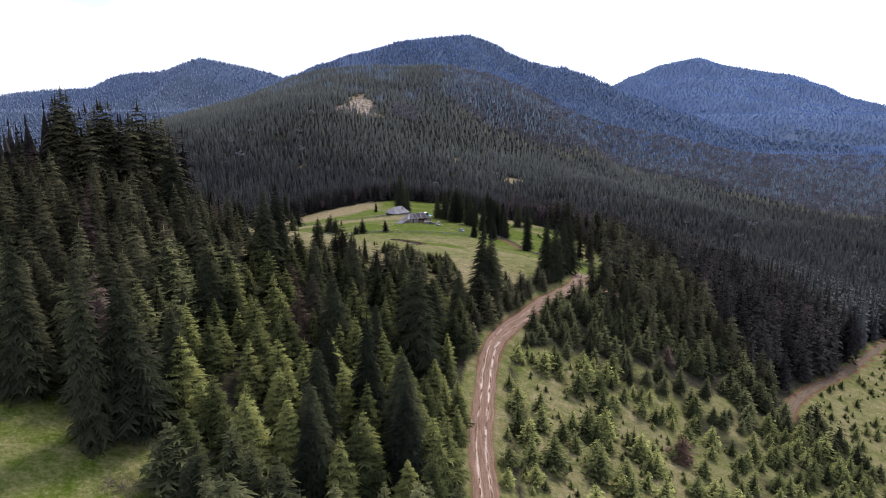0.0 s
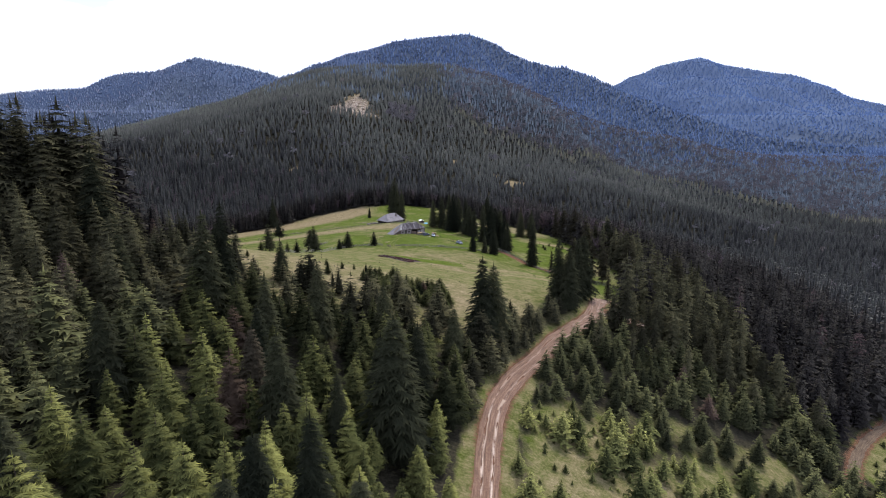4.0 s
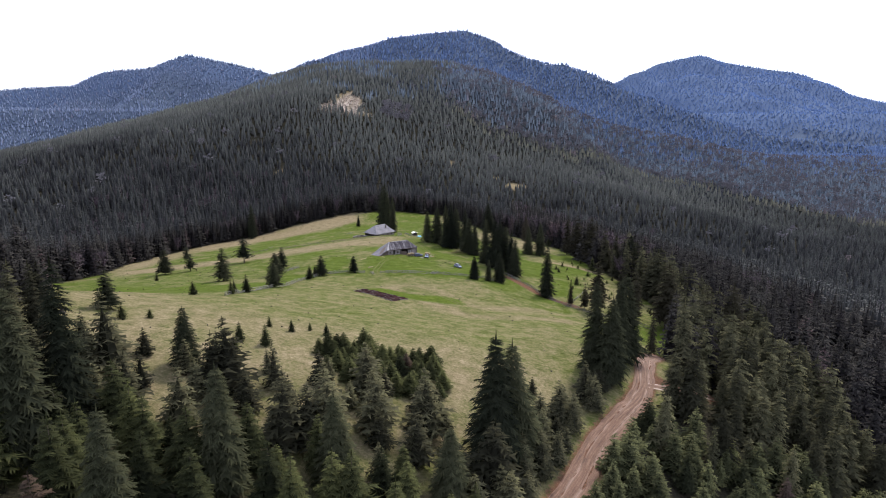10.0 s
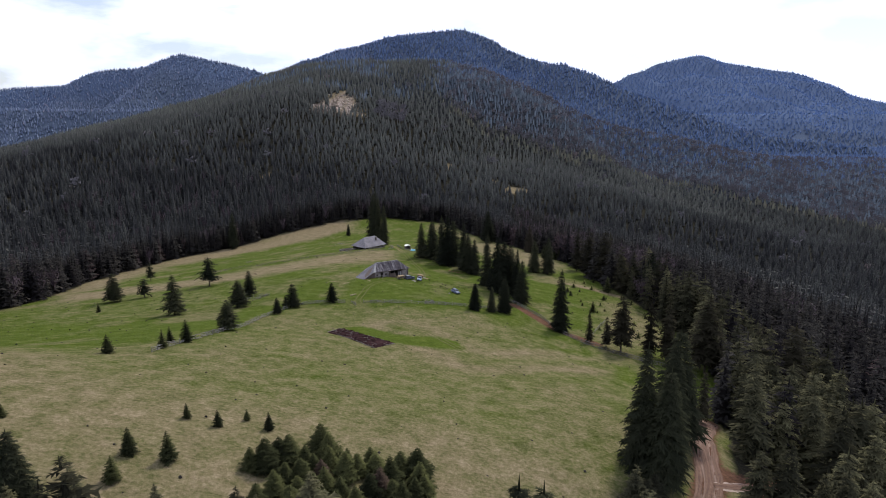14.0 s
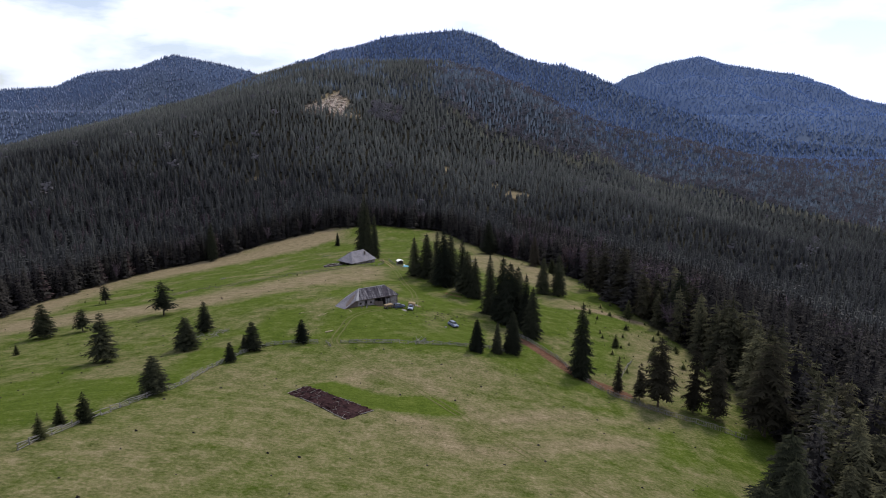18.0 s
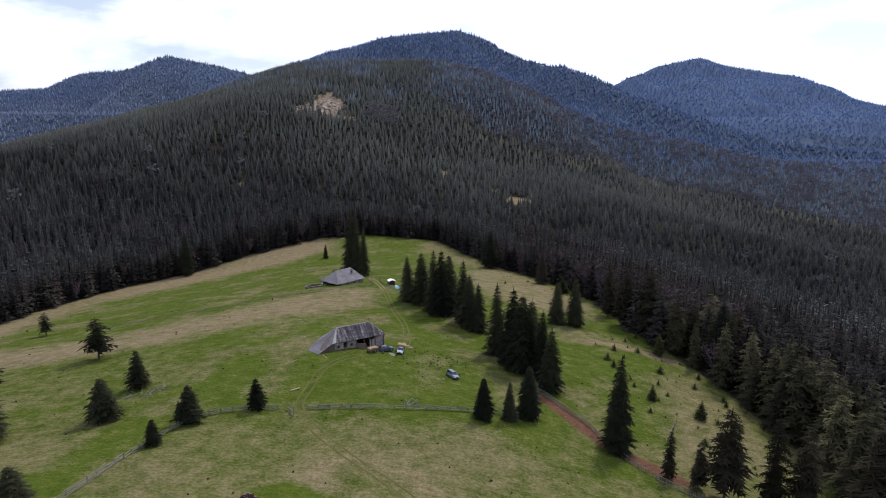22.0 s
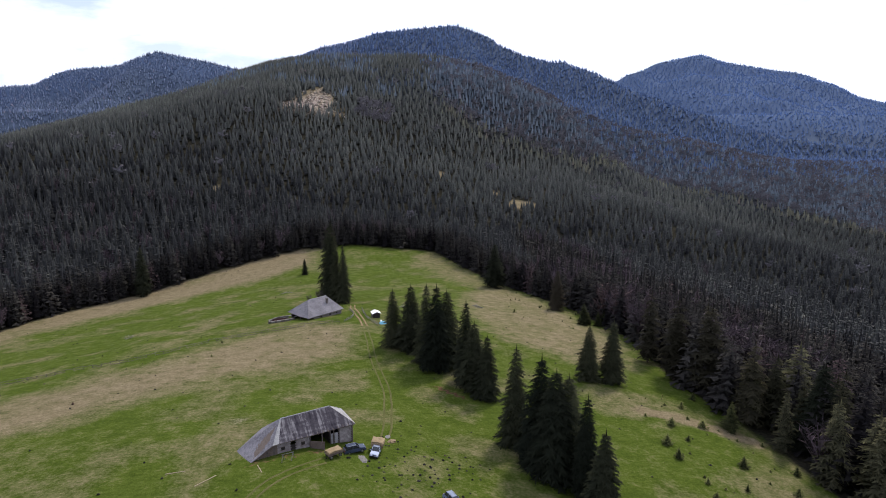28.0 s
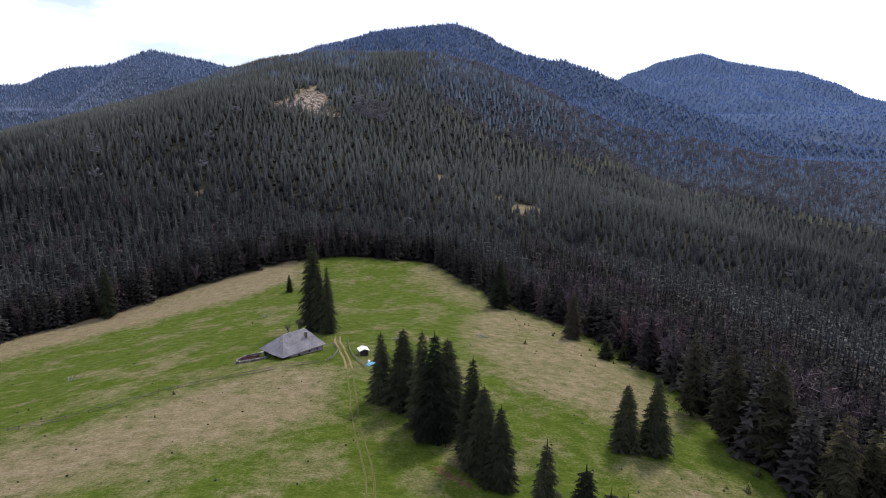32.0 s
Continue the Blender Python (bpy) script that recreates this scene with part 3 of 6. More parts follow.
def build_ground():
    x, y = MX.ravel(), MY.ravel()
    wood = np.ones(len(x))
    for poly, w in ((MEADOW, 8), (LOWER_MEADOW, 8), (OPEN_BANK, 6), (LAWN, 4), (CLEARCUT, 6)):
        wood = np.minimum(wood, 1 - soft_inside(x, y, poly, w))
    wood = np.minimum(wood, 1 - np.clip((felled_part(x, y) - 0.6) * 5, 0, 1))
    wood[glade(x, y)] = 0
    wood = np.minimum(wood, 1 - (0.72 + 0.2 * wave_noise(x, y, 7, 34)) * soft_inside(x, y, NEAR_EDGE, 14))
    wood = np.minimum(wood, 1 - (0.62 + 0.3 * wave_noise(x, y, 9, 33)) * soft_inside(x, y, SLOPE, 10))
    wood = np.minimum(wood, np.clip((off_line(x, y, ROAD) - 4) / 3, 0, 1))
    dry = np.where(wood < 0.9, 0.21, 0.5)
    for poly, v in DRY_OR_SUNLIT:
        s = np.clip(soft_inside(x, y, poly, 15) + 0.13 * wave_noise(x, y, 10, 51), 0, 1) if poly is not CLEARCUT else soft_inside(x, y, poly, 14)
        dry = dry * (1 - s) + v * s
    dry = dry + 0.25 * np.clip(1 - np.abs(off_line(x, y, [(8, -70), (30, -95), (60, -80)]) - 8) / 6, 0, 1)
    dry[glade(x, y)] = 1.3
    scar = np.clip(1.2 - off_line(x, y, [(78, 42), (88, 40), (97, 36), (104, 32)]) / 2.6, 0, 1)
    dry = dry * (1 - scar) + 1.5 * scar
    lush = np.clip(1.4 - off_line(x, y, [(-3, -77), (6, -82.5), (13, -83), (21, -81)]) / 4.5, 0, 1)
    dry = dry * (1 - lush) - 0.25 * lush
    verge = np.clip(1.6 - off_line(x, y, ROAD) / 6, 0, 1)
    dry = dry * (1 - verge) + 0.55 * verge
    mud = np.clip(1.15 - off_line(x, y, ROAD) / np.where(y > -235, 4.3, 3.8), 0, 1)
    mud = np.maximum(mud, np.clip(1.1 - off_line(x, y, LOWER_ROAD) / 4.0, 0, 1))
    mud = np.maximum(mud, np.clip(1.1 - off_line(x, y, [(46, -17), (50.5, -21), (54, -27.5), (58, -34), (63, -42), (72, -52)]) / 4.2, 0, 1))
    mud = np.maximum(mud, np.clip(1.0 - off_line(x, y, [(23, 46), (30, 39)]) / 2.0, 0, 1))
    mud = np.maximum(mud, np.clip(1.0 - off_line(x, y, [(70, -146), (78, -147), (88, -141)]) / 5.5, 0, 1))
    mud = np.maximum(mud, np.clip(1.0 - off_line(x, y, [(-13, -7.5), (-6, -4.5), (2, -1.0), (9, 2.0)]) / 2.8, 0, 1) * 0.55)
    nx, ny = len(GX), len(GY)
    k = np.arange(nx * ny).reshape(ny, nx)
    faces = np.stack([k[:-1, :-1], k[:-1, 1:], k[1:, 1:], k[1:, :-1]], -1).reshape(-1, 4)
    ob = link_mesh("ground", np.c_[x, y, MZ.ravel()], faces, MAT_GROUND, smooth=True, floats=(("wood", wood), ("dry", dry), ("mud", mud), ("floor_haze", np.clip((y - 750) / 350, 0, 1) * np.clip(0.35 + (y - 750) / 700, 0, 1) + np.clip((y - 2250) / 150, 0, 1)), ("felled", np.clip((felled_part(x, y) - 0.6) * 5, 0, 1) * np.interp(y, [775, 830], [1.0, 0.5]))))
    tagged(ob, "hilly ground with green and dry meadow grass and dark forest floor", "ground", kind="structure")


build_ground()


def resample(line, step):
    p = np.array(line, float)
    for _ in range(3):
        q = np.empty((2 * len(p), 2))
        q[0::2][:-1], q[1::2][:-1] = 0.75 * p[:-1] + 0.25 * p[1:], 0.25 * p[:-1] + 0.75 * p[1:]
        p = np.vstack([p[:1], q[:-2], p[-1:]])
    d = np.r_[0, np.cumsum(np.hypot(*np.diff(p, axis=0).T))]
    s = np.arange(0, d[-1], step)
    return np.c_[np.interp(s, d, p[:, 0]), np.interp(s, d, p[:, 1])], s


def ribbon(name, line, offsets, heights, material, label, category, step=1.0, wobble=0.0, seed=1):
    """A way laid over the ground, with that profile across it."""
    p, s = resample(line, step)
    t = np.gradient(p, axis=0)
    t /= np.linalg.norm(t, axis=1)[:, None]
    nrm = np.c_[t[:, 1], -t[:, 0]]
    verts, along, across = [], [], []
    for o, h in zip(offsets, heights):
        shift = o * (1 + wobble * wave_noise(s, s * 0 + o, 4.0, seed)) + 0.25 * wave_noise(s, s * 0, 9.0, seed + 2)
        q = p + nrm * shift[:, None]
        z = ground_z(q[:, 0], q[:, 1]) + h + 0.04 * wave_noise(s, s * 0 + o * 3, 1.7, seed + 5)
        verts.append(np.c_[q, z])
        along.append(s)
        across.append(s * 0 + o)
    n, m = len(s), len(offsets)
    v = np.stack(verts, 1).reshape(-1, 3)
    k = np.arange(n * m).reshape(n, m)
    faces = np.stack([k[:-1, :-1], k[:-1, 1:], k[1:, 1:], k[1:, :-1]], -1).reshape(-1, 4)
    ob = link_mesh(name, v, faces, material, smooth=True,
                   floats=(("along", np.stack(along, 1).ravel()), ("across", np.stack(across, 1).ravel())))
    return tagged(ob, label, category, kind="structure")


ribbon("road", ROAD, (-2.5, -2.1, -1.5, -1.0, -0.5, 0, 0.5, 1.0, 1.5, 2.1, 2.5), (-0.1, 0.14, 0.06, -0.0, 0.12, 0.17, 0.12, -0.0, 0.06, 0.14, -0.1),
       MAT_ROAD, "rutted muddy clay forest road, wet in places", "dirt road", 1.0, 0.12, 3)
ribbon("road_lower", LOWER_ROAD, (-2.2, -1.0, 0, 1.0, 2.2), (-0.1, 0.05, 0.16, 0.05, -0.1), MAT_ROAD_DRY, "brown dirt road winding down the slope", "dirt road", 1.5, 0.15, 5)
ribbon("road_branch", [(68, -150), (74, -148.5), (80, -146), (88, -141)], (-1.8, -0.8, 0, 0.8, 1.8), (-0.1, 0.06, 0.15, 0.06, -0.1),
       MAT_ROAD, "short muddy branch of the forest road", "dirt road", 1.0, 0.15, 6)
for way, mat_, text in ((TRACK_MAIN, MAT_TRACK, "narrow worn wheel rut through the grass"), (TRACK_GATE, MAT_TRACK, "faint wheel rut across the meadow")):
    for side in (-0.85, 0.85):
        ribbon("track", way, (side - 0.24, side - 0.1, side + 0.1, side + 0.24), (0.02, 0.05, 0.05, 0.02), mat_, text, "wheel track", 0.8, 0.1, 8)
for side in (-0.85, 0.85):
    ribbon("track_bare", [(-14, 152), (-12.5, 142), (-9, 129), (-5.5, 116), (-3.2, 107)], (side - 0.34, side - 0.12, side + 0.12, side + 0.34), (0.04, 0.075, 0.075, 0.04),
           MAT_TRACK_BARE, "bare sandy wheel rut beside the hut", "wheel track", 0.8, 0.1, 9)
ribbon("puddle", [(30.2, -220), (30.9, -217.5), (31.6, -215.5), (32.0, -214.4)], (-0.7, -0.45, 0.0, 0.3, 0.42), (0.02, 0.12, 0.14, 0.12, 0.02), MAT_PUDDLE, "tan muddy puddle in the road", "puddle", 0.5, 0.6, 12)

# ---- trees ----
def spruce_crown(seed, tiers, boughs, width, start, tilt, sag, full=0.8, fingers=2, core=6, ragged=0.2, gap=0.0, glow=1.0, crowd=1.0):
    """A spruce crown one metre high: tiers of boughs round an inner cone that paints the shade inside, each bough a
    spine with side twigs.
    Gives the points, the triangles and each point's tip value: new outer growth, with tops painted brighter."""
    rng = np.random.default_rng(seed)
    verts, tris, tips = [], [], []
    up = np.array((0, 0, 1.0))
    phase = rng.random(2) * 6.28

    def tri(p, q, r, t):
        i = len(verts)
        verts.extend((p, q, r))
        tips.extend(t)
        tris.append((i, i + 1, i + 2))

    def reach(h):
        low = min(1.0, 0.72 + 2.8 * (h - start))
        return width * low * max(0.0, (1 - h) / (1 - start)) ** full

    for k in range(tiers):
        u = (k + 0.15 + 0.3 * rng.random()) / tiers
        h0 = start + (0.965 - start) * (1 - (1 - u) ** 1.12)
        rim = reach(h0)
        n = max(3, int(round(boughs * (0.42 + 0.58 * rim / width))))
        turn = rng.random() * 6.283
        for b in range(n):
            if rng.random() < gap:
                continue
            a = turn + 6.283 * (b + 0.35 * (rng.random() - 0.5)) / n
            h = h0 + (rng.random() - 0.5) * 0.7 * (0.965 - start) / tiers
            out = np.array((math.cos(a), math.sin(a), 0.0))
            flat = np.array((-out[1], out[0], 0.0))
            lobe = 1 + 0.10 * math.sin(3 * a + phase[0] + 7 * h) + 0.07 * math.sin(5 * a + phase[1])
            ln = rim * lobe * (1 - ragged + 2 * ragged * rng.random() ** 1.3) + 0.014
            rise = tilt + 0.10 * rng.normal() + 0.7 * max(0.0, h - 0.8)
            w = crowd * min(0.62 * 6.283 * rim / n + 0.008, 0.75 * ln)
            # Rises with height, so tree tops are coloured as if better lit.
            fresh_lit = (0.45 + 0.55 * h) * glow * (0.75 + 0.5 * rng.random())

            def spine(s):
                return out * ln * s + up * (h + ln * (rise * s - sag * s * s))
            if fingers == 0:
                base = spine(0.30) - up * 0.2 * w
                tri(base - flat * w, base + flat * w, spine(1.0), (0.2 * fresh_lit, 0.2 * fresh_lit, fresh_lit))
                continue
            if fingers == 1:
                left, right = spine(0.55) - flat * w - up * 0.30 * w, spine(0.55) + flat * w - up * 0.30 * w
                tri(spine(0.08), left, spine(1.0), (0.1 * fresh_lit, 0.6 * fresh_lit, fresh_lit))
                tri(spine(0.08), spine(1.0), right, (0.1 * fresh_lit, fresh_lit, 0.6 * fresh_lit))
                continue
            half = 0.46 / fingers
            for f in range(fingers):
                s = 0.26 + 0.60 * f / (fingers - 1)
                reach_out = w * (1.35 - 1.1 * abs(s - 0.40)) * (0.6 + 0.55 * rng.random())
                for side in (-1, 1):
                    end = spine(s + 0.20 + 0.14 * rng.random()) + flat * side * reach_out - up * reach_out * (0.30 * rng.random() - 0.02)
                    tri(spine(s - half), spine(s + half), end, (0.2 * fresh_lit, 0.3 * fresh_lit, (0.45 + 0.55 * s) * fresh_lit))
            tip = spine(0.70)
            tri(tip - flat * w * 0.2, tip + flat * w * 0.2, spine(1.08), (0.5 * fresh_lit, 0.5 * fresh_lit, fresh_lit))
    # Inner cone blocks the view through; its dark colour stands for crown shade.
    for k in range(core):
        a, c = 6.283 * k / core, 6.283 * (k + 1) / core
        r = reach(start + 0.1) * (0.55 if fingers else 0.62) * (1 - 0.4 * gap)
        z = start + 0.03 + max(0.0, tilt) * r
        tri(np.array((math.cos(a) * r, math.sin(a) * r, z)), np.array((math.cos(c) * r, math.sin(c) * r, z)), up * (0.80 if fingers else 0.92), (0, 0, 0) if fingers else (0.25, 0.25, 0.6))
    if fingers == 0 and tiers < 4:
        return np.array(verts), np.array(tris), np.array(tips)
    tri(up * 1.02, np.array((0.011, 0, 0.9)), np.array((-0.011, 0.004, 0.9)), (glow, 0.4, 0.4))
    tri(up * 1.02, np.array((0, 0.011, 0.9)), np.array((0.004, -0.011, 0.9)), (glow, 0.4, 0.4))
    return np.array(verts), np.array(tris), np.array(tips)


def dress(shape, seed):
    """Turns the boughs' faces upwards and outwards and eases their normals towards the crown's."""
    v, f, tip = shape
    rng = np.random.default_rng(seed)
    mid = v[f].mean(1)
    face = np.cross(v[f[:, 1]] - v[f[:, 0]], v[f[:, 2]] - v[f[:, 0]])
    face /= np.linalg.norm(face, axis=1)[:, None] + 1e-9
    out = np.c_[mid[:, :2] / (np.linalg.norm(mid[:, :2], axis=1)[:, None] + 1e-6), np.full(len(mid), 0.45)]
    out /= np.linalg.norm(out, axis=1)[:, None]
    back = (face * (out + (0, 0, 0.6))).sum(1) < 0
    f = f.copy()
    f[back] = f[back][:, [0, 2, 1]]
    face[back] *= -1
    mixed = 0.5 * out + 0.5 * face + (0.26 if len(f) > 60 else 0.08) * rng.normal(size=out.shape)
    mixed /= np.linalg.norm(mixed, axis=1)[:, None]
    n = np.zeros_like(v)
    for k in range(3):
        n[f[:, k]] = mixed
    return v, f, tip, n


def bare_far(seed, count):
    """A leafless broadleaf crown far off: a loose puff of fine twigs."""
    rng = np.random.default_rng(seed)
    verts, tris = [], []
    for k in range(count):
        d = rng.normal(size=3)
        d /= np.linalg.norm(d)
        c = np.array((0, 0, 0.58)) + d * np.array((0.27, 0.27, 0.36)) * rng.random() ** 0.4
        e = np.array((d[0] * 0.5, d[1] * 0.5, 0.6)) * (0.12 + 0.08 * rng.random())
        s = np.cross(e, rng.normal(size=3))
        s *= 0.075 / (np.linalg.norm(s) + 1e-9)
        i = len(verts)
        verts.extend((c - e * 0.5 - s, c - e * 0.5 + s, c + e * 0.5))
        tris.append((i, i + 1, i + 2))
    return np.array(verts), np.array(tris), np.zeros(len(verts))


def bare_crown(seed, twigs, low=0.25, wide=1.0):
    """A leafless broadleaf crown one metre high: limbs that fork upwards into thin twigs."""
    rng = np.random.default_rng(seed)
    verts, tris = [], []

    def blade(p, q, w):
        d = q - p
        s = np.cross(d, rng.normal(size=3))
        s *= w / (np.linalg.norm(s) + 1e-9)
        i = len(verts)
        verts.extend((p - s, p + s, q))
        tris.append((i, i + 1, i + 2))

    for k in range(twigs):
        a = rng.random() * 6.283
        z = low + 0.45 * rng.random()
        r = 0.22 * math.sqrt(rng.random()) + 0.06
        p = np.array((0, 0, z * 0.8))
        q = np.array((math.cos(a) * r, math.sin(a) * r, min(1.0, z + 0.18 + 0.35 * rng.random())))
        blade(p, q, 0.012 * wide)
        for _ in range(3):
            m = p + (q - p) * (0.45 + 0.5 * rng.random())
            blade(m, m + rng.normal(size=3) * np.array((0.07, 0.07, 0.05)) + np.array((0, 0, 0.08)), 0.010 * wide)
    return np.array(verts), np.array(tris), np.zeros(len(verts))


def trunk_mesh(name, height, radius):
    bm = bmesh.new()
    bmesh.ops.create_cone(bm, cap_ends=True, segments=7, radius1=radius, radius2=radius * 0.15, depth=height, matrix=pose(0, 0, height / 2 - 0.01))
    bmesh.ops.create_cone(bm, cap_ends=False, segments=7, radius1=radius * 1.6, radius2=radius * 0.95, depth=0.05, matrix=pose(0, 0, 0.01))
    return part(name, bm, MAT_BARK)


def woods(name, spots, heights, shapes, material, label, category, seed, lean=0.03, widen=1.0, tones=None):
    """Many trees as one piece of stuff; tones sets how light or dark each one is."""
    rng = np.random.default_rng(seed)
    if not len(spots):
        return None
    pick = rng.integers(0, len(shapes), len(spots))
    vs, fs, ts, ps, ns_, base = [], [], [], [], [], 0
    for k, (v, f, tip) in enumerate(shapes):
        at = np.where(pick == k)[0]
        if not len(at):
            continue
        a = rng.random(len(at)) * 6.283
        h = heights[at]
        w = h * widen * (0.85 + 0.35 * rng.random(len(at)))
        v, f, tip, n = dress((v, f, tip), seed + k)
        nc, ns = np.cos(a)[:, None], np.sin(a)[:, None]
        ns_.append(np.stack([n[None, :, 0] * nc - n[None, :, 1] * ns, n[None, :, 0] * ns + n[None, :, 1] * nc, np.repeat(n[None, :, 2], len(at), 0)], -1).reshape(-1, 3))
        c, s = np.cos(a) * w, np.sin(a) * w
        x = v[None, :, 0] * c[:, None] - v[None, :, 1] * s[:, None]
        y = v[None, :, 0] * s[:, None] + v[None, :, 1] * c[:, None]
        z = v[None, :, 2] * h[:, None]
        lx, ly = rng.normal(size=(2, len(at), 1)) * lean
        p = spots[at]
        g = ground_z(p[:, 0], p[:, 1]) - 0.15
        vs.append(np.stack([x + lx * z + p[:, 0:1], y + ly * z + p[:, 1:2], z + g[:, None]], -1).reshape(-1, 3))
        fs.append((f[None] + (base + np.arange(len(at)) * len(v))[:, None, None]).reshape(-1, 3))
        ts.append(np.repeat(rng.random(len(at)) if tones is None else tones[at], len(v)))
        ps.append(np.tile(tip, len(at)))
        base += len(at) * len(v)
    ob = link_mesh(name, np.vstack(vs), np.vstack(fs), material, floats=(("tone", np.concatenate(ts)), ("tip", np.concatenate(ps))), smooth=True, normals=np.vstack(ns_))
    return tagged(ob, label, category, kind="stuff")


def jitter(x0, x1, y0, y1, step, seed):
    rng = np.random.default_rng(seed)
    gx, gy = np.meshgrid(np.arange(x0, x1, step), np.arange(y0, y1, step))
    p = np.c_[gx.ravel(), gy.ravel()] + (rng.random((gx.size, 2)) - 0.5) * step * 0.95
    return p


def in_sight(p, slack=25):
    return np.abs(p[:, 0] - 20) < 0.79 * (p[:, 1] + 385) + slack


def kept_clear(p):
    """Where no wood grows."""
    x, y = p[:, 0], p[:, 1]
    c = inside(x, y, MEADOW) | inside(x, y, LOWER_MEADOW) | inside(x, y, OPEN_BANK) | inside(x, y, LAWN) | (felled_part(x, y) > 0.7) | glade(x, y)
    c |= off_line(x, y, ROAD) < 4.8 + 1.1 * wave_noise(x, y, 8, 3)
    c |= off_line(x, y, LOWER_ROAD) < 5
    c |= off_line(x, y, [(68, -150), (80, -146), (88, -141)]) < 5
    return c


# single spruces: three habits, each with a trunk and a crown
def spruce_thing(name, shape, trunk, material, label):
    ob = thing(name, Matrix(), label, "tree")
    v, f, tip, n = dress(shape, 9)
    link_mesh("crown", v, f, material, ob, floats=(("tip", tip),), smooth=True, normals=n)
    t = trunk_mesh("trunk", 0.93, trunk)
    t.parent = ob
    return ob


TALL = [spruce_thing("spruce_tree", spruce_crown(10 + k, 27, 18, 0.195 + 0.018 * k, 0.05 + 0.02 * k, -0.20, 0.12, 0.70, 5, 8, 0.24), 0.014, MAT_NEEDLE, "tall dark green spruce with drooping boughs, in the meadow") for k in range(3)]
SLIM = [spruce_thing("spruce_tree", spruce_crown(15 + k, 20, 10, 0.165 + 0.02 * k, 0.10 + 0.04 * k, -0.16, 0.14, 0.55, 4, 5, 0.36, 0.24), 0.014, MAT_SLIM, "slender open spruce with a bare lower trunk, at the meadow's edge") for k in range(3)]
LONE = [spruce_thing("spruce_tree", spruce_crown(20 + k, 18, 16, 0.29 + 0.03 * k, 0.10 + 0.03 * k, 0.02, 0.14, 0.66, 5, 8, 0.26), 0.018, MAT_NEEDLE, "broad dark green spruce standing alone in the meadow") for k in range(2)]
LONE.append(spruce_thing("spruce_tree", spruce_crown(23, 10, 9, 0.30, 0.26, 0.0, 0.2, 0.50, 3, 6, 0.3, 0.12), 0.022, MAT_NEEDLE, "sparse dark spruce with a bare lower trunk, alone in the meadow"))
YOUNG = [spruce_thing("young_spruce", spruce_crown(30 + k, 14, 12, 0.27 + 0.025 * k, 0.02, 0.42, 0.30, 0.90, 6, 7, 0.28), 0.015, MAT_YOUNG_SUNLIT, "young green spruce with upswept boughs, brightened as if in sun, among others") for k in range(4)]
GREEN = [spruce_thing("young_spruce", spruce_crown(35 + k, 14, 12, 0.26 + 0.025 * k, 0.02, 0.38, 0.30, 0.86, 6, 7, 0.28), 0.015, MAT_YOUNG_SHADED, "young green spruce with upswept boughs, darkened as if in shade, among others") for k in range(4)]
placed = {}


def plant(kinds, k, x, y, h, group, spin, wide=1.0):
    """Puts one of the single trees at that place; the first takes the pattern itself."""
    pattern = kinds[k % len(kinds)]
    m = pose(x, y, gz(x, y) - 0.12, 0, 0, spin) @ Matrix.Diagonal((h * wide, h * wide, h, 1))
    if pattern.name not in placed:
        placed[pattern.name] = True
        pattern.matrix_world = m
        return tagged(pattern, group=group)
    ob = copy_thing(pattern, Matrix())
    ob.matrix_basis = m
    return tagged(ob, group=group)


# spruces that stand singly in the meadow: x, y, height
LONE_AT = [(-67, -55, 14), (-107, -18, 11.8), (-98, -12, 8.2), (-132, 63, 9.7), (-79, 6, 13.2), (-49, -46, 9.8), (-52, -25, 10.2), (-37, -90, 8.8),
           (-30, -48, 8.6), (-32, -60, 5.6), (-18, -41, 7.3), (32, -40, 10), (38, -38.5, 9.6), (43, -34, 13.4), (68, 61, 17), (75, 61, 19.6), (-49, -167, 8.5)]
TALL_AT = [(62, -41, 23), (9, 80, 19.8), (15, 76, 22.3), (20, 66, 25), (23, 60, 26.3), (26, 64, 24), (31, 50, 24.4), (36, 40, 18), (33, 45, 20), (40, 14, 23.4), (44, 6, 24),
           (46, 1, 23.3), (51, -4, 20.7), (52, -13, 18), (49, 3, 22), (-25, 165, 39), (-19, 160, 28), (-27, 170, 37), (-23, 163, 33), (-60, 268, 10.7),
           (57, 236, 27), (80, 230, 14), (82, 178, 21), (-150, 242, 30), (70, -51, 11), (75, -54, 11), (79, -57, 20), (88, -58, 20), (93, -60, 20), (103, -66, 26),
           (81, -115, 13), (111, -82, 25), (117, -88, 29), (55, -150, 23), (58, -153, 21), (66, -136, 23), (63, -142, 22), (28, -193, 24), (31, -190, 22),
           (-31, -210, 24), (-32, -218, 23), (-24, -189, 10.9), (-35, -297, 30), (-49, -290, 28), (-32, -292, 25), (3, -277, 23), (-4, -286, 19), (10, -245, 26), (1.7, -253, 17), (-63, -202, 26), (-46, -225, 16), (97, 92, 26), (99, 74, 28), (105, 64, 28), (113, 84, 26), (108, 44, 24), (118, 30, 25)]
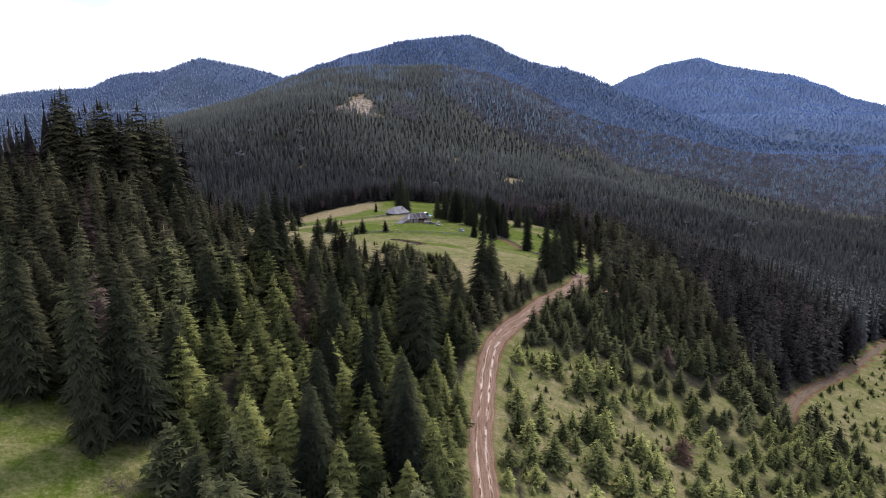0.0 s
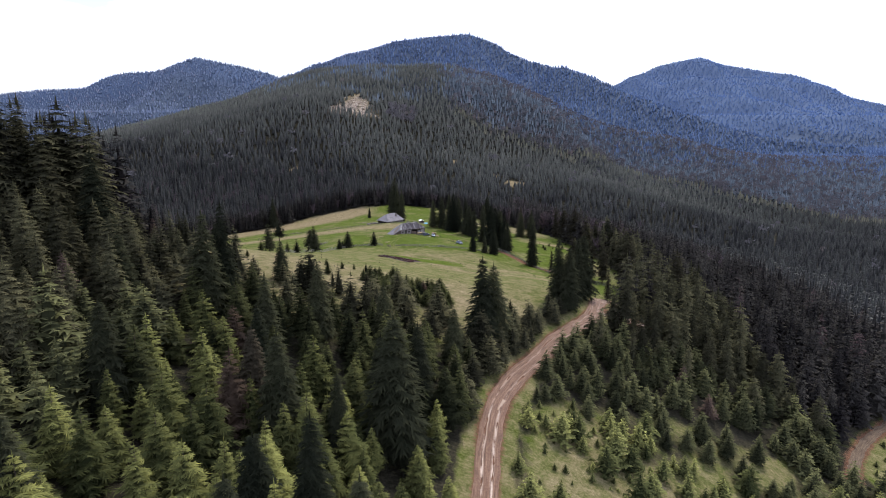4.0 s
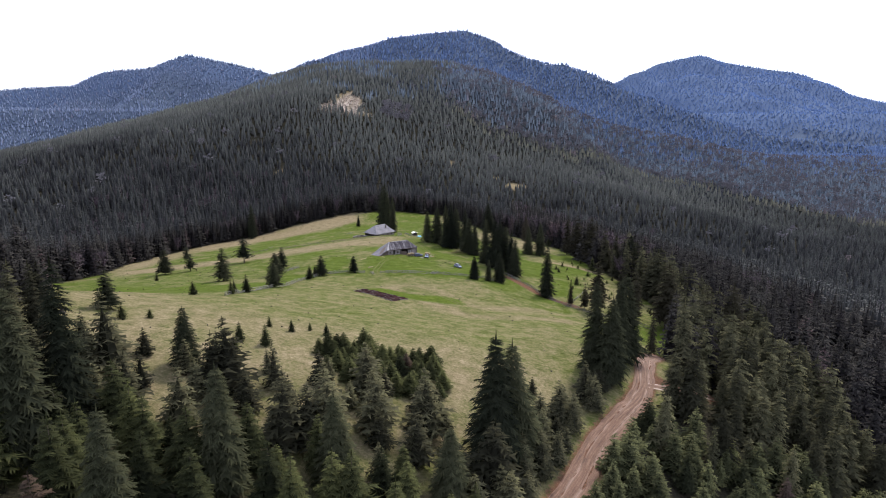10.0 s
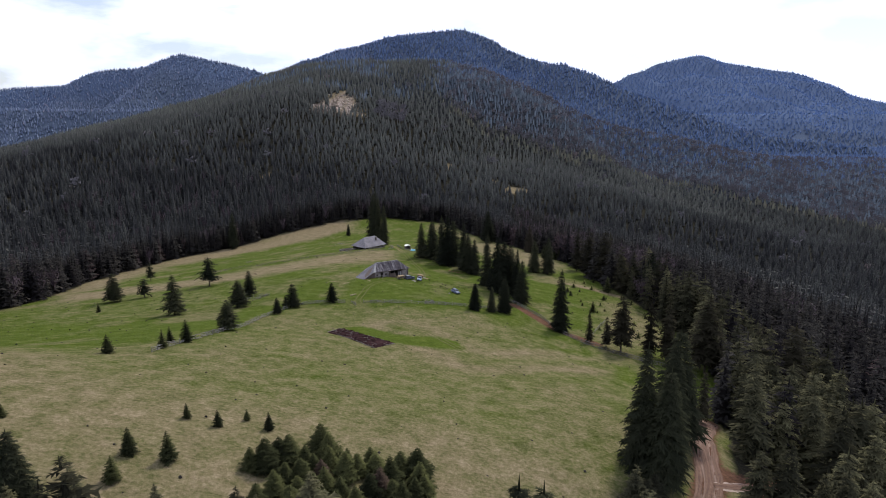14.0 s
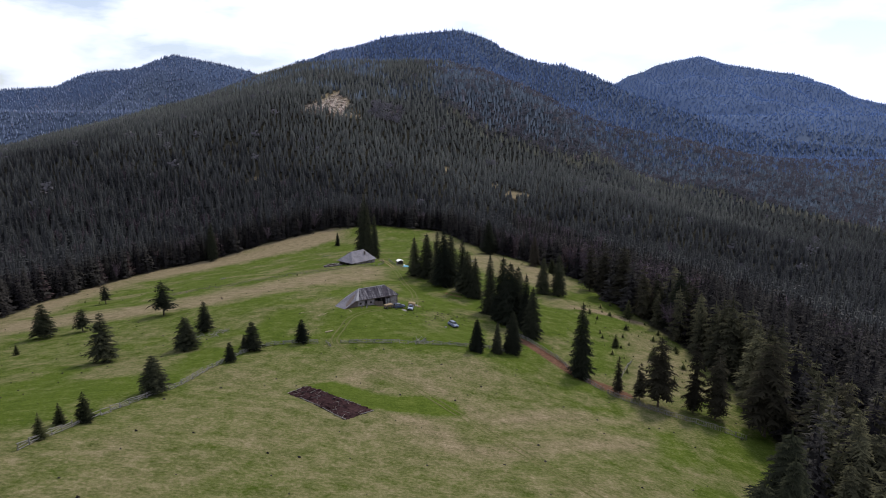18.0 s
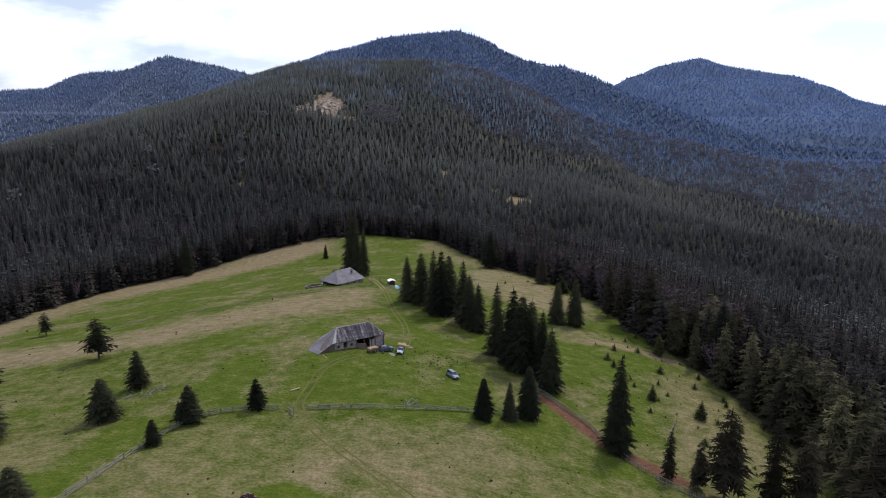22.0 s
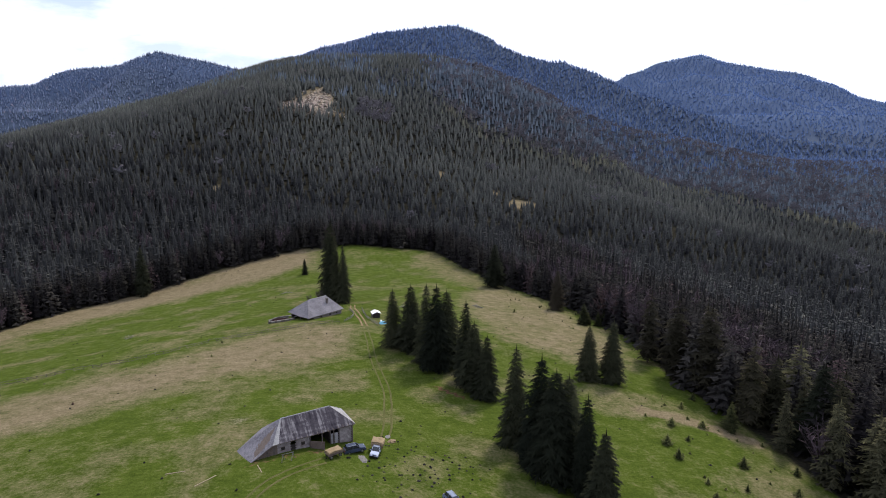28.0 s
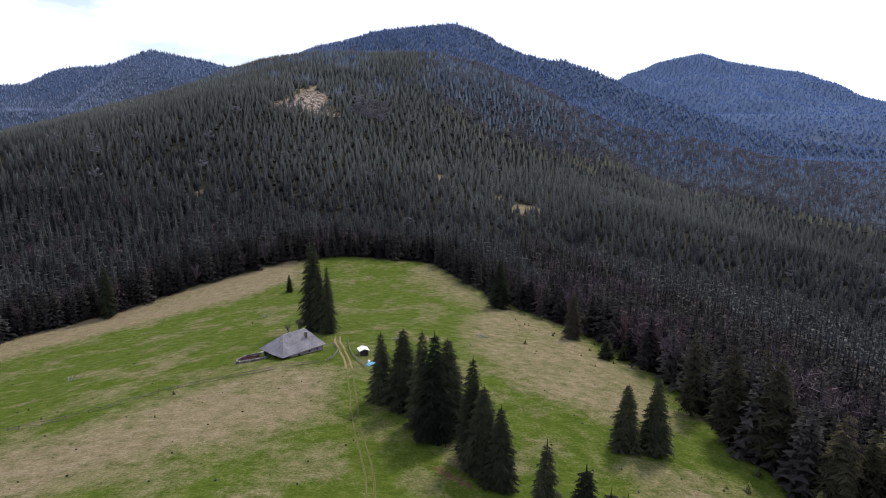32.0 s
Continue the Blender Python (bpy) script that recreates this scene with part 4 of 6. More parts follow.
SMALL_AT = [(-20, -300, 12), (4, -296, 15), (15, -290, 14), (-13, -295, 13), (-8, -293, 11), (-29, -254, 14.5), (-22, -231, 11), (8, -231, 18), (-15, -253, 15),
            (-15, -174, 4.5), (-20, -174, 4), (-19, -180, 3.5), (-18, -161, 2.7), (-13, -162, 2.9), (-43, -173, 3.5), (-39, -170, 2.3), (-41, -119, 4.7), (-43, -111, 4.2),
            (-40, -109, 5.9), (-48, -128, 4.3), (-100, -41, 3.8), (-6, -160, 3.1), (-10, -158, 2.1), (88, 148, 10), (115, 157, 11.8), (99, 156, 8.2), (104, 155, 9.4),
            (108, 247, 6.4), (77, 280, 12), (100, 38, 8.3), (82, -7, 5.1), (92, -16, 5.5), (-33, -46, 4.3), (95, 150, 7), (91, 152, 6)]
for k, (x, y, h) in enumerate(LONE_AT):
    plant(TALL if h > 16 or 30 < x < 50 else LONE, 2 if k in (3, 4, 2) else k % 2, x, y, h, "spruces dotted over the meadow", 47 * k, 0.96 + 0.1 * (k % 3))
for k, (x, y, h) in enumerate(TALL_AT):
    edge = x > 68 and y < -40 or y > 40 and x > 90
    plant(SLIM if edge else TALL, k, x, y, h, "tall spruces along the meadow", 61 * k, (0.84 + 0.10 * (k % 3)) * (0.72 if h > 27.5 and x < 0 else 1.0))
# Sunlit or shaded needle colour by side of the cloud shadow's edge.
for k, (x, y, h) in enumerate(SMALL_AT):
    plant(YOUNG if y < -256 else GREEN, k, x, y, h, "small spruces on the meadow's edge", 71 * k)

rng = np.random.default_rng(4)
# a thicket of young spruce at the near end of the meadow
thick = jitter(-4, 20, -182, -160, 2.9, 40)
thick = thick[(np.hypot((thick[:, 0] - 8) / 11.5, (thick[:, 1] + 172) / 8.5) < 1 + 0.3 * rng.random(len(thick)))]
for k, (x, y) in enumerate(thick):
    plant(GREEN, k, x, y, 3.0 + 2.2 * rng.random(), "thicket of young spruces", 53 * k, 1.55)

# the young wood between the left hill and the road, the bank right of it, and the woods around
near = jitter(-48, 78, -330, -134, 5.7, 41)
near = near[~kept_clear(near) & (off_line(near[:, 0], near[:, 1], ROAD) < 80)]
left = near[(near[:, 0] < np.interp(near[:, 1], [-420, -285, -228, -200, -167, -149, -126], [24, 24, 28, 37, 57, 68, 76]))]
h_left = np.where(rng.random(len(left)) < 0.13, 15 + 6 * rng.random(len(left)), 7.5 + 6.5 * rng.random(len(left)))
h_left *= np.clip(0.45 + (-left[:, 1] - 176) / 85, 0.45, 1)
single = (left[:, 0] > -34) & (left[:, 1] < -206) & (left[:, 1] > -300)
for k, ((x, y), h) in enumerate(zip(left[single], h_left[single])):
    # Cloud shadow's edge near y = -238, painted by switching needle colour.
    kinds = TALL if h > 14 else YOUNG if y < -238 + 9 * math.sin(k) else GREEN
    plant(kinds, k, x, y, h, "young spruces beside the road", 37 * k, 1.0 if h > 14 else 0.92)
bank = jitter(28, 96, -310, -200, 2.9, 42)
bank = bank[inside(bank[:, 0], bank[:, 1], OPEN_BANK) & (off_line(bank[:, 0], bank[:, 1], ROAD) > 4.2)]
patch = 0.5 + 0.5 * wave_noise(bank[:, 0], bank[:, 1], 11, 19) + 0.012 * (bank[:, 0] - 50)
keep = rng.random(len(bank)) < 0.30 + 0.66 * patch
bank, patch = bank[keep], patch[keep]
bank_h = 0.9 + 1.5 * rng.random(len(bank)) + np.where(rng.random(len(bank)) < 0.55 * patch, 2.2 + 4.3 * rng.random(len(bank)), 0)

CLOSE_YOUNG = [spruce_crown(50 + k, 11, 11, 0.28 + 0.025 * k, 0.02, 0.42, 0.30, 0.88, 3, 6, 0.28) for k in range(4)]
MID_YOUNG = [spruce_crown(60 + k, 9, 10, 0.28 + 0.02 * k, 0.02, 0.40, 0.28, 0.88, 2, 6, 0.28) for k in range(4)]
MID_TALL = [spruce_crown(70 + k, 12, 9, 0.185 + 0.015 * k, 0.06, -0.18, 0.10, 0.75, 2, 6, 0.28) for k in range(4)]
CLOSE_TALL = [spruce_crown(55 + k, 18, 12, 0.15 + 0.02 * k, 0.08, -0.18, 0.12, 0.62, 3, 5, 0.36, 0.22) for k in range(4)]
woods("young_spruce_scrub", bank, bank_h, MID_YOUNG, MAT_YOUNG_WOODS, "scattered small spruces on the open bank beside the road", "forest", 17, widen=1.2)
belt = jitter(10, 66, -226, -158, 3.6, 57)
off = off_line(belt[:, 0], belt[:, 1], ROAD)
belt = belt[(belt[:, 0] < np.interp(belt[:, 1], [-228, -200, -167, -149], [28, 37, 57, 68])) & (off > 3.9) & (off < 10.5 + 2.5 * wave_noise(belt[:, 0], belt[:, 1], 9, 33))]
woods("young_spruce_wood", belt, 3.6 + 5.0 * rng.random(len(belt)), CLOSE_YOUNG, MAT_EDGE_WOODS, "dark green spruces along the bend of the dirt road", "forest", 58)
# Shade on these trees is painted with needles darker than the young ones.
shade = ~single & (left[:, 1] > -232)
woods("young_spruce_wood", left[shade], h_left[shade], CLOSE_YOUNG, MAT_EDGE_WOODS, "green spruce wood at the meadow's near edge, darkened as if in shade", "forest", 25)
single |= shade
rest = left[~single]
woods("young_spruce_wood", rest, h_left[~single], CLOSE_YOUNG, MAT_GREEN_WOODS, "dense young green spruce wood beside the muddy road", "forest", 5)
slope = jitter(28, 300, -330, -165, 5.0, 43)
slope = slope[~kept_clear(slope) & in_sight(slope) & (slope[:, 0] > np.interp(slope[:, 1], [-420, -285, -228, -200, -167, -118], [24, 24, 28, 37, 57, 84]))]
h_slope = np.clip(4.6 + 0.065 * (slope[:, 1] + 235) + 0.02 * (slope[:, 0] - 60), 4, 13) * (0.7 + 0.55 * rng.random(len(slope)))
keep = rng.random(len(slope)) < np.where(h_slope > 11, 0.7, np.clip(0.85 + 0.5 * wave_noise(slope[:, 0], slope[:, 1], 12, 23), 0.4, 0.97))
high = slope[:, 0] < 200
YOUNG_FAR = [spruce_crown(130 + k, 6, 7, 0.29 + 0.02 * k, 0.02, 0.35, 0.25, 0.88, 1, 5) for k in range(4)]
# Part of the slope painted as sunlit with the brighter needles.
sunny = slope[:, 1] < -213 + 9 * wave_noise(slope[:, 0], slope[:, 1], 20, 41)
woods("young_spruce_wood", slope[keep & high & sunny], h_slope[keep & high & sunny], MID_YOUNG, MAT_YOUNG_WOODS, "young green spruces on the slope below the road, brightened as if in sun", "forest", 6, widen=1.1)
beside = keep & high & ~sunny & (slope[:, 0] < 105)
woods("young_spruce_wood", slope[beside], h_slope[beside], CLOSE_YOUNG, MAT_GREEN_WOODS, "young green spruces on the slope beside the road", "forest", 67)
deeper = keep & high & ~sunny & ~beside
woods("young_spruce_wood", slope[deeper], h_slope[deeper], MID_YOUNG, MAT_GREEN_WOODS, "young green spruce wood on the slope below the road, darkened as if in shade", "forest", 66, widen=1.05)
woods("young_spruce_wood", slope[keep & ~high], h_slope[keep & ~high], YOUNG_FAR, MAT_YOUNG_WOODS, "young spruce wood low on the slope", "forest", 26)
low = jitter(130, 300, -245, -70, 4.0, 44)
low = low[inside(low[:, 0], low[:, 1], LOWER_MEADOW) & (off_line(low[:, 0], low[:, 1], LOWER_ROAD) > 4) & (rng.random(len(low)) < 0.6)]
woods("young_spruce_scrub", low, 1.2 + 3.5 * rng.random(len(low)) ** 2, MID_YOUNG, MAT_YOUNG_WOODS, "scattered small spruces on the lower meadow", "forest", 7, widen=1.2)
FAR = [spruce_crown(90 + k, 4, 6, 0.235 + 0.02 * k, 0.06, -0.30, 0.0, 0.75, 0, 5) for k in range(6)]
EDGE = [spruce_crown(85 + k, 5, 7, 0.18 + 0.016 * k, 0.05, -0.25, 0.0, 0.75, 0, 5) for k in range(5)]
FRINGE = [spruce_crown(185 + k, 11, 8, 0.16 + 0.016 * k, 0.06, -0.2, 0.08, 0.72, 2, 6, 0.3) for k in range(5)]
BARE = [bare_crown(80 + k, 46, 0.25, 0.75) for k in range(3)]
hill = jitter(-260, -44, -330, -100, 5.6, 45)
hill = hill[~kept_clear(hill) & in_sight(hill)]
knot = np.hypot((hill[:, 0] + 88) / 20, (hill[:, 1] + 184) / 26) < 1
h_hill = np.where(hill[:, 0] < -100, 17 + 8 * rng.random(len(hill)), np.where(hill[:, 1] < -205, 10 + 7 * rng.random(len(hill)), 8.5 + 5 * rng.random(len(hill))))
h_hill = np.where(knot, 25 + 9 * rng.random(len(hill)), h_hill)
front = (hill[:, 0] > -100) & (hill[:, 1] < -185)
nearest = front & (hill[:, 0] > -104) & (hill[:, 1] > -300)
NEAR_TALL = [spruce_crown(155 + k, 20, 13, 0.19 + 0.02 * k, 0.04, -0.15, 0.12, 0.75, 4, 6, 0.28) for k in range(4)]
# Needles lighter than the woods behind, painting sun on the near hillside.
woods("spruce_wood", hill[nearest], h_hill[nearest], NEAR_TALL, MAT_EDGE_WOODS, "tall spruces on the hillside beside the road", "forest", 38)
front &= ~nearest
middle = ~front & ~nearest & (hill[:, 0] > -125) & (hill[:, 1] >= -185)
woods("spruce_wood", hill[middle], h_hill[middle], MID_TALL, MAT_WOODS, "tall dark spruces on the hill beside the meadow", "forest", 48)
far_hill = ~front & ~nearest & ~middle
woods("spruce_wood", hill[front], h_hill[front], CLOSE_TALL, MAT_DARK_WOODS, "tall dark spruce wood on the near hill", "forest", 8)
woods("spruce_wood", hill[far_hill], h_hill[far_hill], EDGE, MAT_WOODS, "tall dark spruce wood behind the near hill", "forest", 18)
side = jitter(58, 420, -176, 420, 5.7, 46)
side = side[~kept_clear(side) & in_sight(side) & (side[:, 0] < 300) & (side[:, 0] > np.interp(side[:, 1], [-200, -167, -118], [42, 62, 88])) & ((side[:, 1] > -165) | (rng.random(len(side)) < 0.5))]
h_side = (16 + 10 * rng.random(len(side))) * np.clip(0.62 + (side[:, 1] + 176) / 130, 0.62, 1)
bare = rng.random(len(side)) < np.where((side[:, 1] > 60) & (side[:, 0] < 190), 0.55, 0.12) * np.clip(1.6 * wave_noise(side[:, 0], side[:, 1], 24, 8) - 0.25, 0, 1) * (side[:, 1] > -40)
close = (side[:, 0] < 200) & (side[:, 1] < 100)
nigh = close & (side[:, 0] < 128) & (side[:, 1] < 50)
close &= ~nigh
fringe = off_line(side[:, 0], side[:, 1], MEADOW) < 16
nigh &= ~fringe | (rng.random(len(side)) < 0.6)
woods("spruce_wood", side[~bare & nigh], h_side[~bare & nigh], CLOSE_TALL, MAT_EDGE_WOODS, "tall dark spruces along the meadow's lower edge", "forest", 29)
woods("spruce_wood", side[~bare & close], h_side[~bare & close], MID_TALL, MAT_WOODS, "tall dark spruce wood below the meadow", "forest", 9)
far_side = ~bare & ~close & ~nigh
rim = far_side & (off_line(side[:, 0], side[:, 1], MEADOW) < np.where((side[:, 1] > 20) & (side[:, 1] < 190), 48, 24))
far_side &= ~rim
vale = far_side & (off_line(side[:, 0], side[:, 1], MEADOW) < 110)
far_side &= ~vale
woods("spruce_wood", side[vale], h_side[vale], EDGE, MAT_WOODS, "tall dark spruce wood below the upper meadow", "forest", 49)
woods("spruce_wood", side[rim], h_side[rim], FRINGE, MAT_WOODS, "tall dark spruces along the upper meadow", "forest", 39)
# Low tones: the valley is darkened as if under cloud.
woods("spruce_wood", side[far_side], h_side[far_side], EDGE, MAT_HILL, "tall dark spruce wood in the valley", "forest", 19, tones=0.03 + 0.22 * rng.random(far_side.sum()))
woods("bare_broadleaf_wood", side[bare], h_side[bare] * 0.85, BARE, MAT_TWIGS, "leafless greyish broadleaf trees at the meadow's edge", "forest", 10)
back = jitter(-330, 110, -110, 430, 5.3, 47)
back = back[~kept_clear(back) & in_sight(back) & ~((back[:, 0] > 88) & (back[:, 1] < 420)) & ~((back[:, 0] > -44) & (back[:, 1] < 0))]
bare = rng.random(len(back)) < 0.06
h_back = 15 + 9 * rng.random(len(back))
rim = ~bare & (off_line(back[:, 0], back[:, 1], MEADOW) < 20)
woods("spruce_wood", back[rim], h_back[rim], FRINGE, MAT_WOODS, "tall dark spruces along the meadow's far edge", "forest", 31)
# Low tones here too, continuing the painted shade of the hill's foot.
woods("spruce_wood", back[~bare & ~rim], h_back[~bare & ~rim], EDGE, MAT_HILL, "tall dark spruce wood behind the meadow", "forest", 11, tones=0.03 + 0.20 * rng.random((~bare & ~rim).sum()))
woods("bare_broadleaf_wood", back[bare], (13 + 5 * rng.random(len(back)))[bare], BARE, MAT_TWIGS, "leafless grey trees at the forest edge", "forest", 12)

clusters = np.vstack([np.random.default_rng(90 + k).normal((cx, cy), (sx, sy), (n, 2)) for k, (cx, cy, sx, sy, n) in enumerate(
    [(122, 92, 7, 8, 16), (138, 76, 8, 8, 14), (84, 172, 6, 9, 14), (98, 150, 6, 8, 12), (70, 232, 6, 10, 10), (-160, 150, 6, 10, 8), (-140, 240, 5, 10, 6)])])
clusters = clusters[~inside(clusters[:, 0], clusters[:, 1], MEADOW)]
woods("bare_broadleaf_wood", clusters, 17 + 4 * np.random.default_rng(97).random(len(clusters)), BARE, MAT_TWIGS, "leafless purplish broadleaf trees along the meadow's edge", "forest", 96, widen=1.25)

FAR_BARE = [bare_far(95 + k, 30) for k in range(3)]
far = jitter(-1500, 1500, 415, 1420, 6.9, 48)
extra = np.vstack([jitter(300, 700, -60, 415, 6.3, 50), jitter(-700, -325, -60, 415, 6.3, 51)])
far = np.vstack([far, extra])
far = far[~kept_clear(far) & in_sight(far)]
grey = wave_noise(far[:, 0], far[:, 1], 130, 31) * 0.5 + 0.5
beyond = far[:, 1] - np.interp(far[:, 0], [10, 99, 177, 261, 394, 528, 646, 731], [905, 850, 848, 880, 1040, 955, 868, 764])
spur = np.interp(far[:, 0], [-10, 90], [0.0, 1.0]) * np.clip(beyond / 50 + 0.5, 0, 1)
chance = 0.002 + 0.006 * grey + spur * np.clip(0.06 + 0.26 * grey + 0.5 * np.exp(-(beyond / 38) ** 2), 0.05, 0.75)
chance = np.where((np.abs(far[:, 0] + 66) < 24) & (np.abs(far[:, 1] - 790) < 34), 0.75, chance)
bare = rng.random(len(far)) < chance
# Share of trees that get the haze-tinted needles.
share = np.clip((far[:, 1] - 480 + 0.5 * far[:, 0]) / 480, 0, 1)
share = share * np.interp(far[:, 0], [10, 200], [0.42, 0.12]) * (1 - spur) + spur * np.clip(0.75 + beyond / 400, 0, 1)
upper = 0.5 + 0.25 * wave_noise(far[:, 0], far[:, 1], 60, 37) + 0.3 * (rng.random(len(far)) - 0.5) < share
# Band of trees that carries the painted crest sunlight.
crest = ~bare & (np.abs(beyond + 12) < 20 + 10 * wave_noise(far[:, 0], far[:, 1], 40, 47)) & (far[:, 0] > 20) & (rng.random(len(far)) < 0.7)
spruce = ~bare & ~crest
h_far = 9 + 6 * rng.random(len(far))
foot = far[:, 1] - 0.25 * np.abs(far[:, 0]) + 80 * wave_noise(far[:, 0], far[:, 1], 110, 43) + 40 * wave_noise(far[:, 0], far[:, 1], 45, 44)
# Tone rises up the hill: paints shade at the foot, sun and haze above.
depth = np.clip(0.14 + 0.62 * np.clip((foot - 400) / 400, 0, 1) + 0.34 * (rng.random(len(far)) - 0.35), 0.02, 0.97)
lower = spruce & ~upper
woods("hill_spruce_forest", far[lower], h_far[lower], FAR, MAT_HILL, "dense spruce forest on the hillside, foot darkened as if in cloud shade", "forest", 13, tones=depth[lower])
FAR_THIN = [spruce_crown(110 + k, 3, 6, 0.26 + 0.015 * k, 0.06, -0.3, 0.0, 0.75, 0, 4) for k in range(5)]
# Towards the back more trees take the haze-blue range colour.
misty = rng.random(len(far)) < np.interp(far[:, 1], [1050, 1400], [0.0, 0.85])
woods("hill_spruce_forest", far[spruce & upper & misty], h_far[spruce & upper & misty], FAR_THIN, MAT_RANGE, "spruce forest at the back of the hill, tinted with blue haze", "forest", 36)
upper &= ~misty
woods("hill_spruce_forest", far[spruce & upper], h_far[spruce & upper], FAR_THIN, MAT_HILL_FAR, "dense spruce forest high on the hill, greyed with haze", "forest", 16)
woods("hill_spruce_forest", far[crest], h_far[crest], FAR, MAT_CREST, "spruce forest along the crest of the spur, painted pale as if sunlit", "forest", 27)
woods("hill_bare_forest", far[bare], (11 + 5 * rng.random(len(far)))[bare], FAR_BARE, MAT_TWIGS_HILL, "leafless grey broadleaf trees among the spruces", "forest", 14, widen=1.5)

RANGE = [spruce_crown(100 + k, 2, 4, 0.22, 0.06, -0.3, 0.0, 0.8, 0, 3) for k in range(3)]


def range_woods(name, box, step, seed, ridge, material, label):
    p = jitter(*box, step, seed)
    line = np.interp(p[:, 0], [r[0] for r in ridge], [r[1] for r in ridge])
    z = ground_z(p[:, 0], p[:, 1])
    p = p[in_sight(p, 60) & (p[:, 1] < line + 40) & (z > -75)]
    woods(name, p, 9 + 6 * np.random.default_rng(seed).random(len(p)), RANGE, material, label, "forest", seed, widen=1.9)


range_woods("range_forest", (-950, 1650, 1420, 2290), 11.2, 60, RIDGE_PEAK, MAT_RANGE, "spruce forest on the main mountain, tinted with blue haze")
range_woods("range_forest", (-2400, -250, 1420, 2590), 11.8, 61, RIDGE_LEFT, MAT_RANGE_PALE, "forest on a distant mountain, paled with blue haze")
range_woods("range_forest", (1500, 2500, 1420, 2300), 14.0, 63, RIDGE_RIGHT, MAT_RANGE, "forest in the far valley, tinted with blue haze")
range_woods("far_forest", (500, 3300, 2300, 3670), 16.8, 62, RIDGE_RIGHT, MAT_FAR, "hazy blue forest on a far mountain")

slash = jitter(-215, -80, 730, 900, 4.0, 64)
slash = slash[(felled_part(slash[:, 0], slash[:, 1]) > 0.65) & (np.random.default_rng(7).random(len(slash)) < np.interp(slash[:, 1], [765, 830], [1.0, 0.35]))]
HEAP = [spruce_crown(210 + k, 3, 5, 0.9, 0.05, 0.3, 0.2, 0.6, 0, 3) for k in range(3)]
woods("felled_brushwood", slash, 0.7 + 1.4 * np.random.default_rng(6).random(len(slash)), HEAP, MAT_SLASH, "pale felled timber and brushwood on the clear-cut", "brushwood", 65, widen=1.6)

# ---- buildings ----
def roof_side(name, low_a, low_b, top_b, top_a, courses, material, parent, label="", thick=0.09, seed=0):
    """A shingled roof slope between the eave a-b and the ridge: a deck with runs of shingles laid over it in courses."""
    rng = random.Random(seed)
    a, b, c, d = (Vector(p) for p in (low_a, low_b, top_b, top_a))
    n = (b - a).cross(d - a if (d - a).length > 0.01 else c - a).normalized()
    if n.z < 0:
        n = -n
    corners = [a, b, c, d] if (c - d).length > 0.3 else [a, b, c]
    deck = part(name, slab([p - n * 0.03 for p in corners], thick), MAT_BOARD, parent, label)
    for k in range(courses):
        f, g = k / courses, min(1.0, (k + 1.25) / courses)
        p = [a.lerp(d, f), b.lerp(c, f), b.lerp(c, g), a.lerp(d, g)]
        run = max(1, int((p[1] - p[0]).length / 1.1))
        for j in range(run):
            s, e = j / run, (j + 1) / run
            lift = 0.04 + 0.035 * rng.random()
            q = [p[0].lerp(p[1], s) + n * lift, p[0].lerp(p[1], e) + n * lift, p[3].lerp(p[2], e) + n * 0.012, p[3].lerp(p[2], s) + n * 0.012]
            me = bpy.data.meshes.new("shingle")
            me.from_pydata([tuple(v) for v in q] + [tuple(v - n * 0.035) for v in q], [],
                           [(0, 1, 2, 3), (7, 6, 5, 4), (0, 4, 5, 1), (1, 5, 6, 2), (2, 6, 7, 3), (3, 7, 4, 0)])
            me.materials.append(material)
            new("shingle", me).parent = deck
    return deck


def log_wall(parent, a, b, low, high, label="", size=0.27, material=None):
    """A wall of stacked round logs from a to b; each log is a part."""
    a, b = Vector(a), Vector(b)
    count = max(1, int(round((high - low) / size)))
    wall = part("wall", slab([(a.x, a.y, low), (b.x, b.y, low), (b.x, b.y, high), (a.x, a.y, high)], 0.08), MAT_DARK, parent, label)
    d = (b - a).normalized()
    for k in range(count):
        z = low + (k + 0.5) * (high - low) / count
        ext = 0.18 * (k % 2)
        part("log", pole((a.x - d.x * ext, a.y - d.y * ext, z), (b.x + d.x * ext, b.y + d.y * ext, z), size * 0.53, size * 0.5, 8), material or MAT_LOG, wall)
    return wall


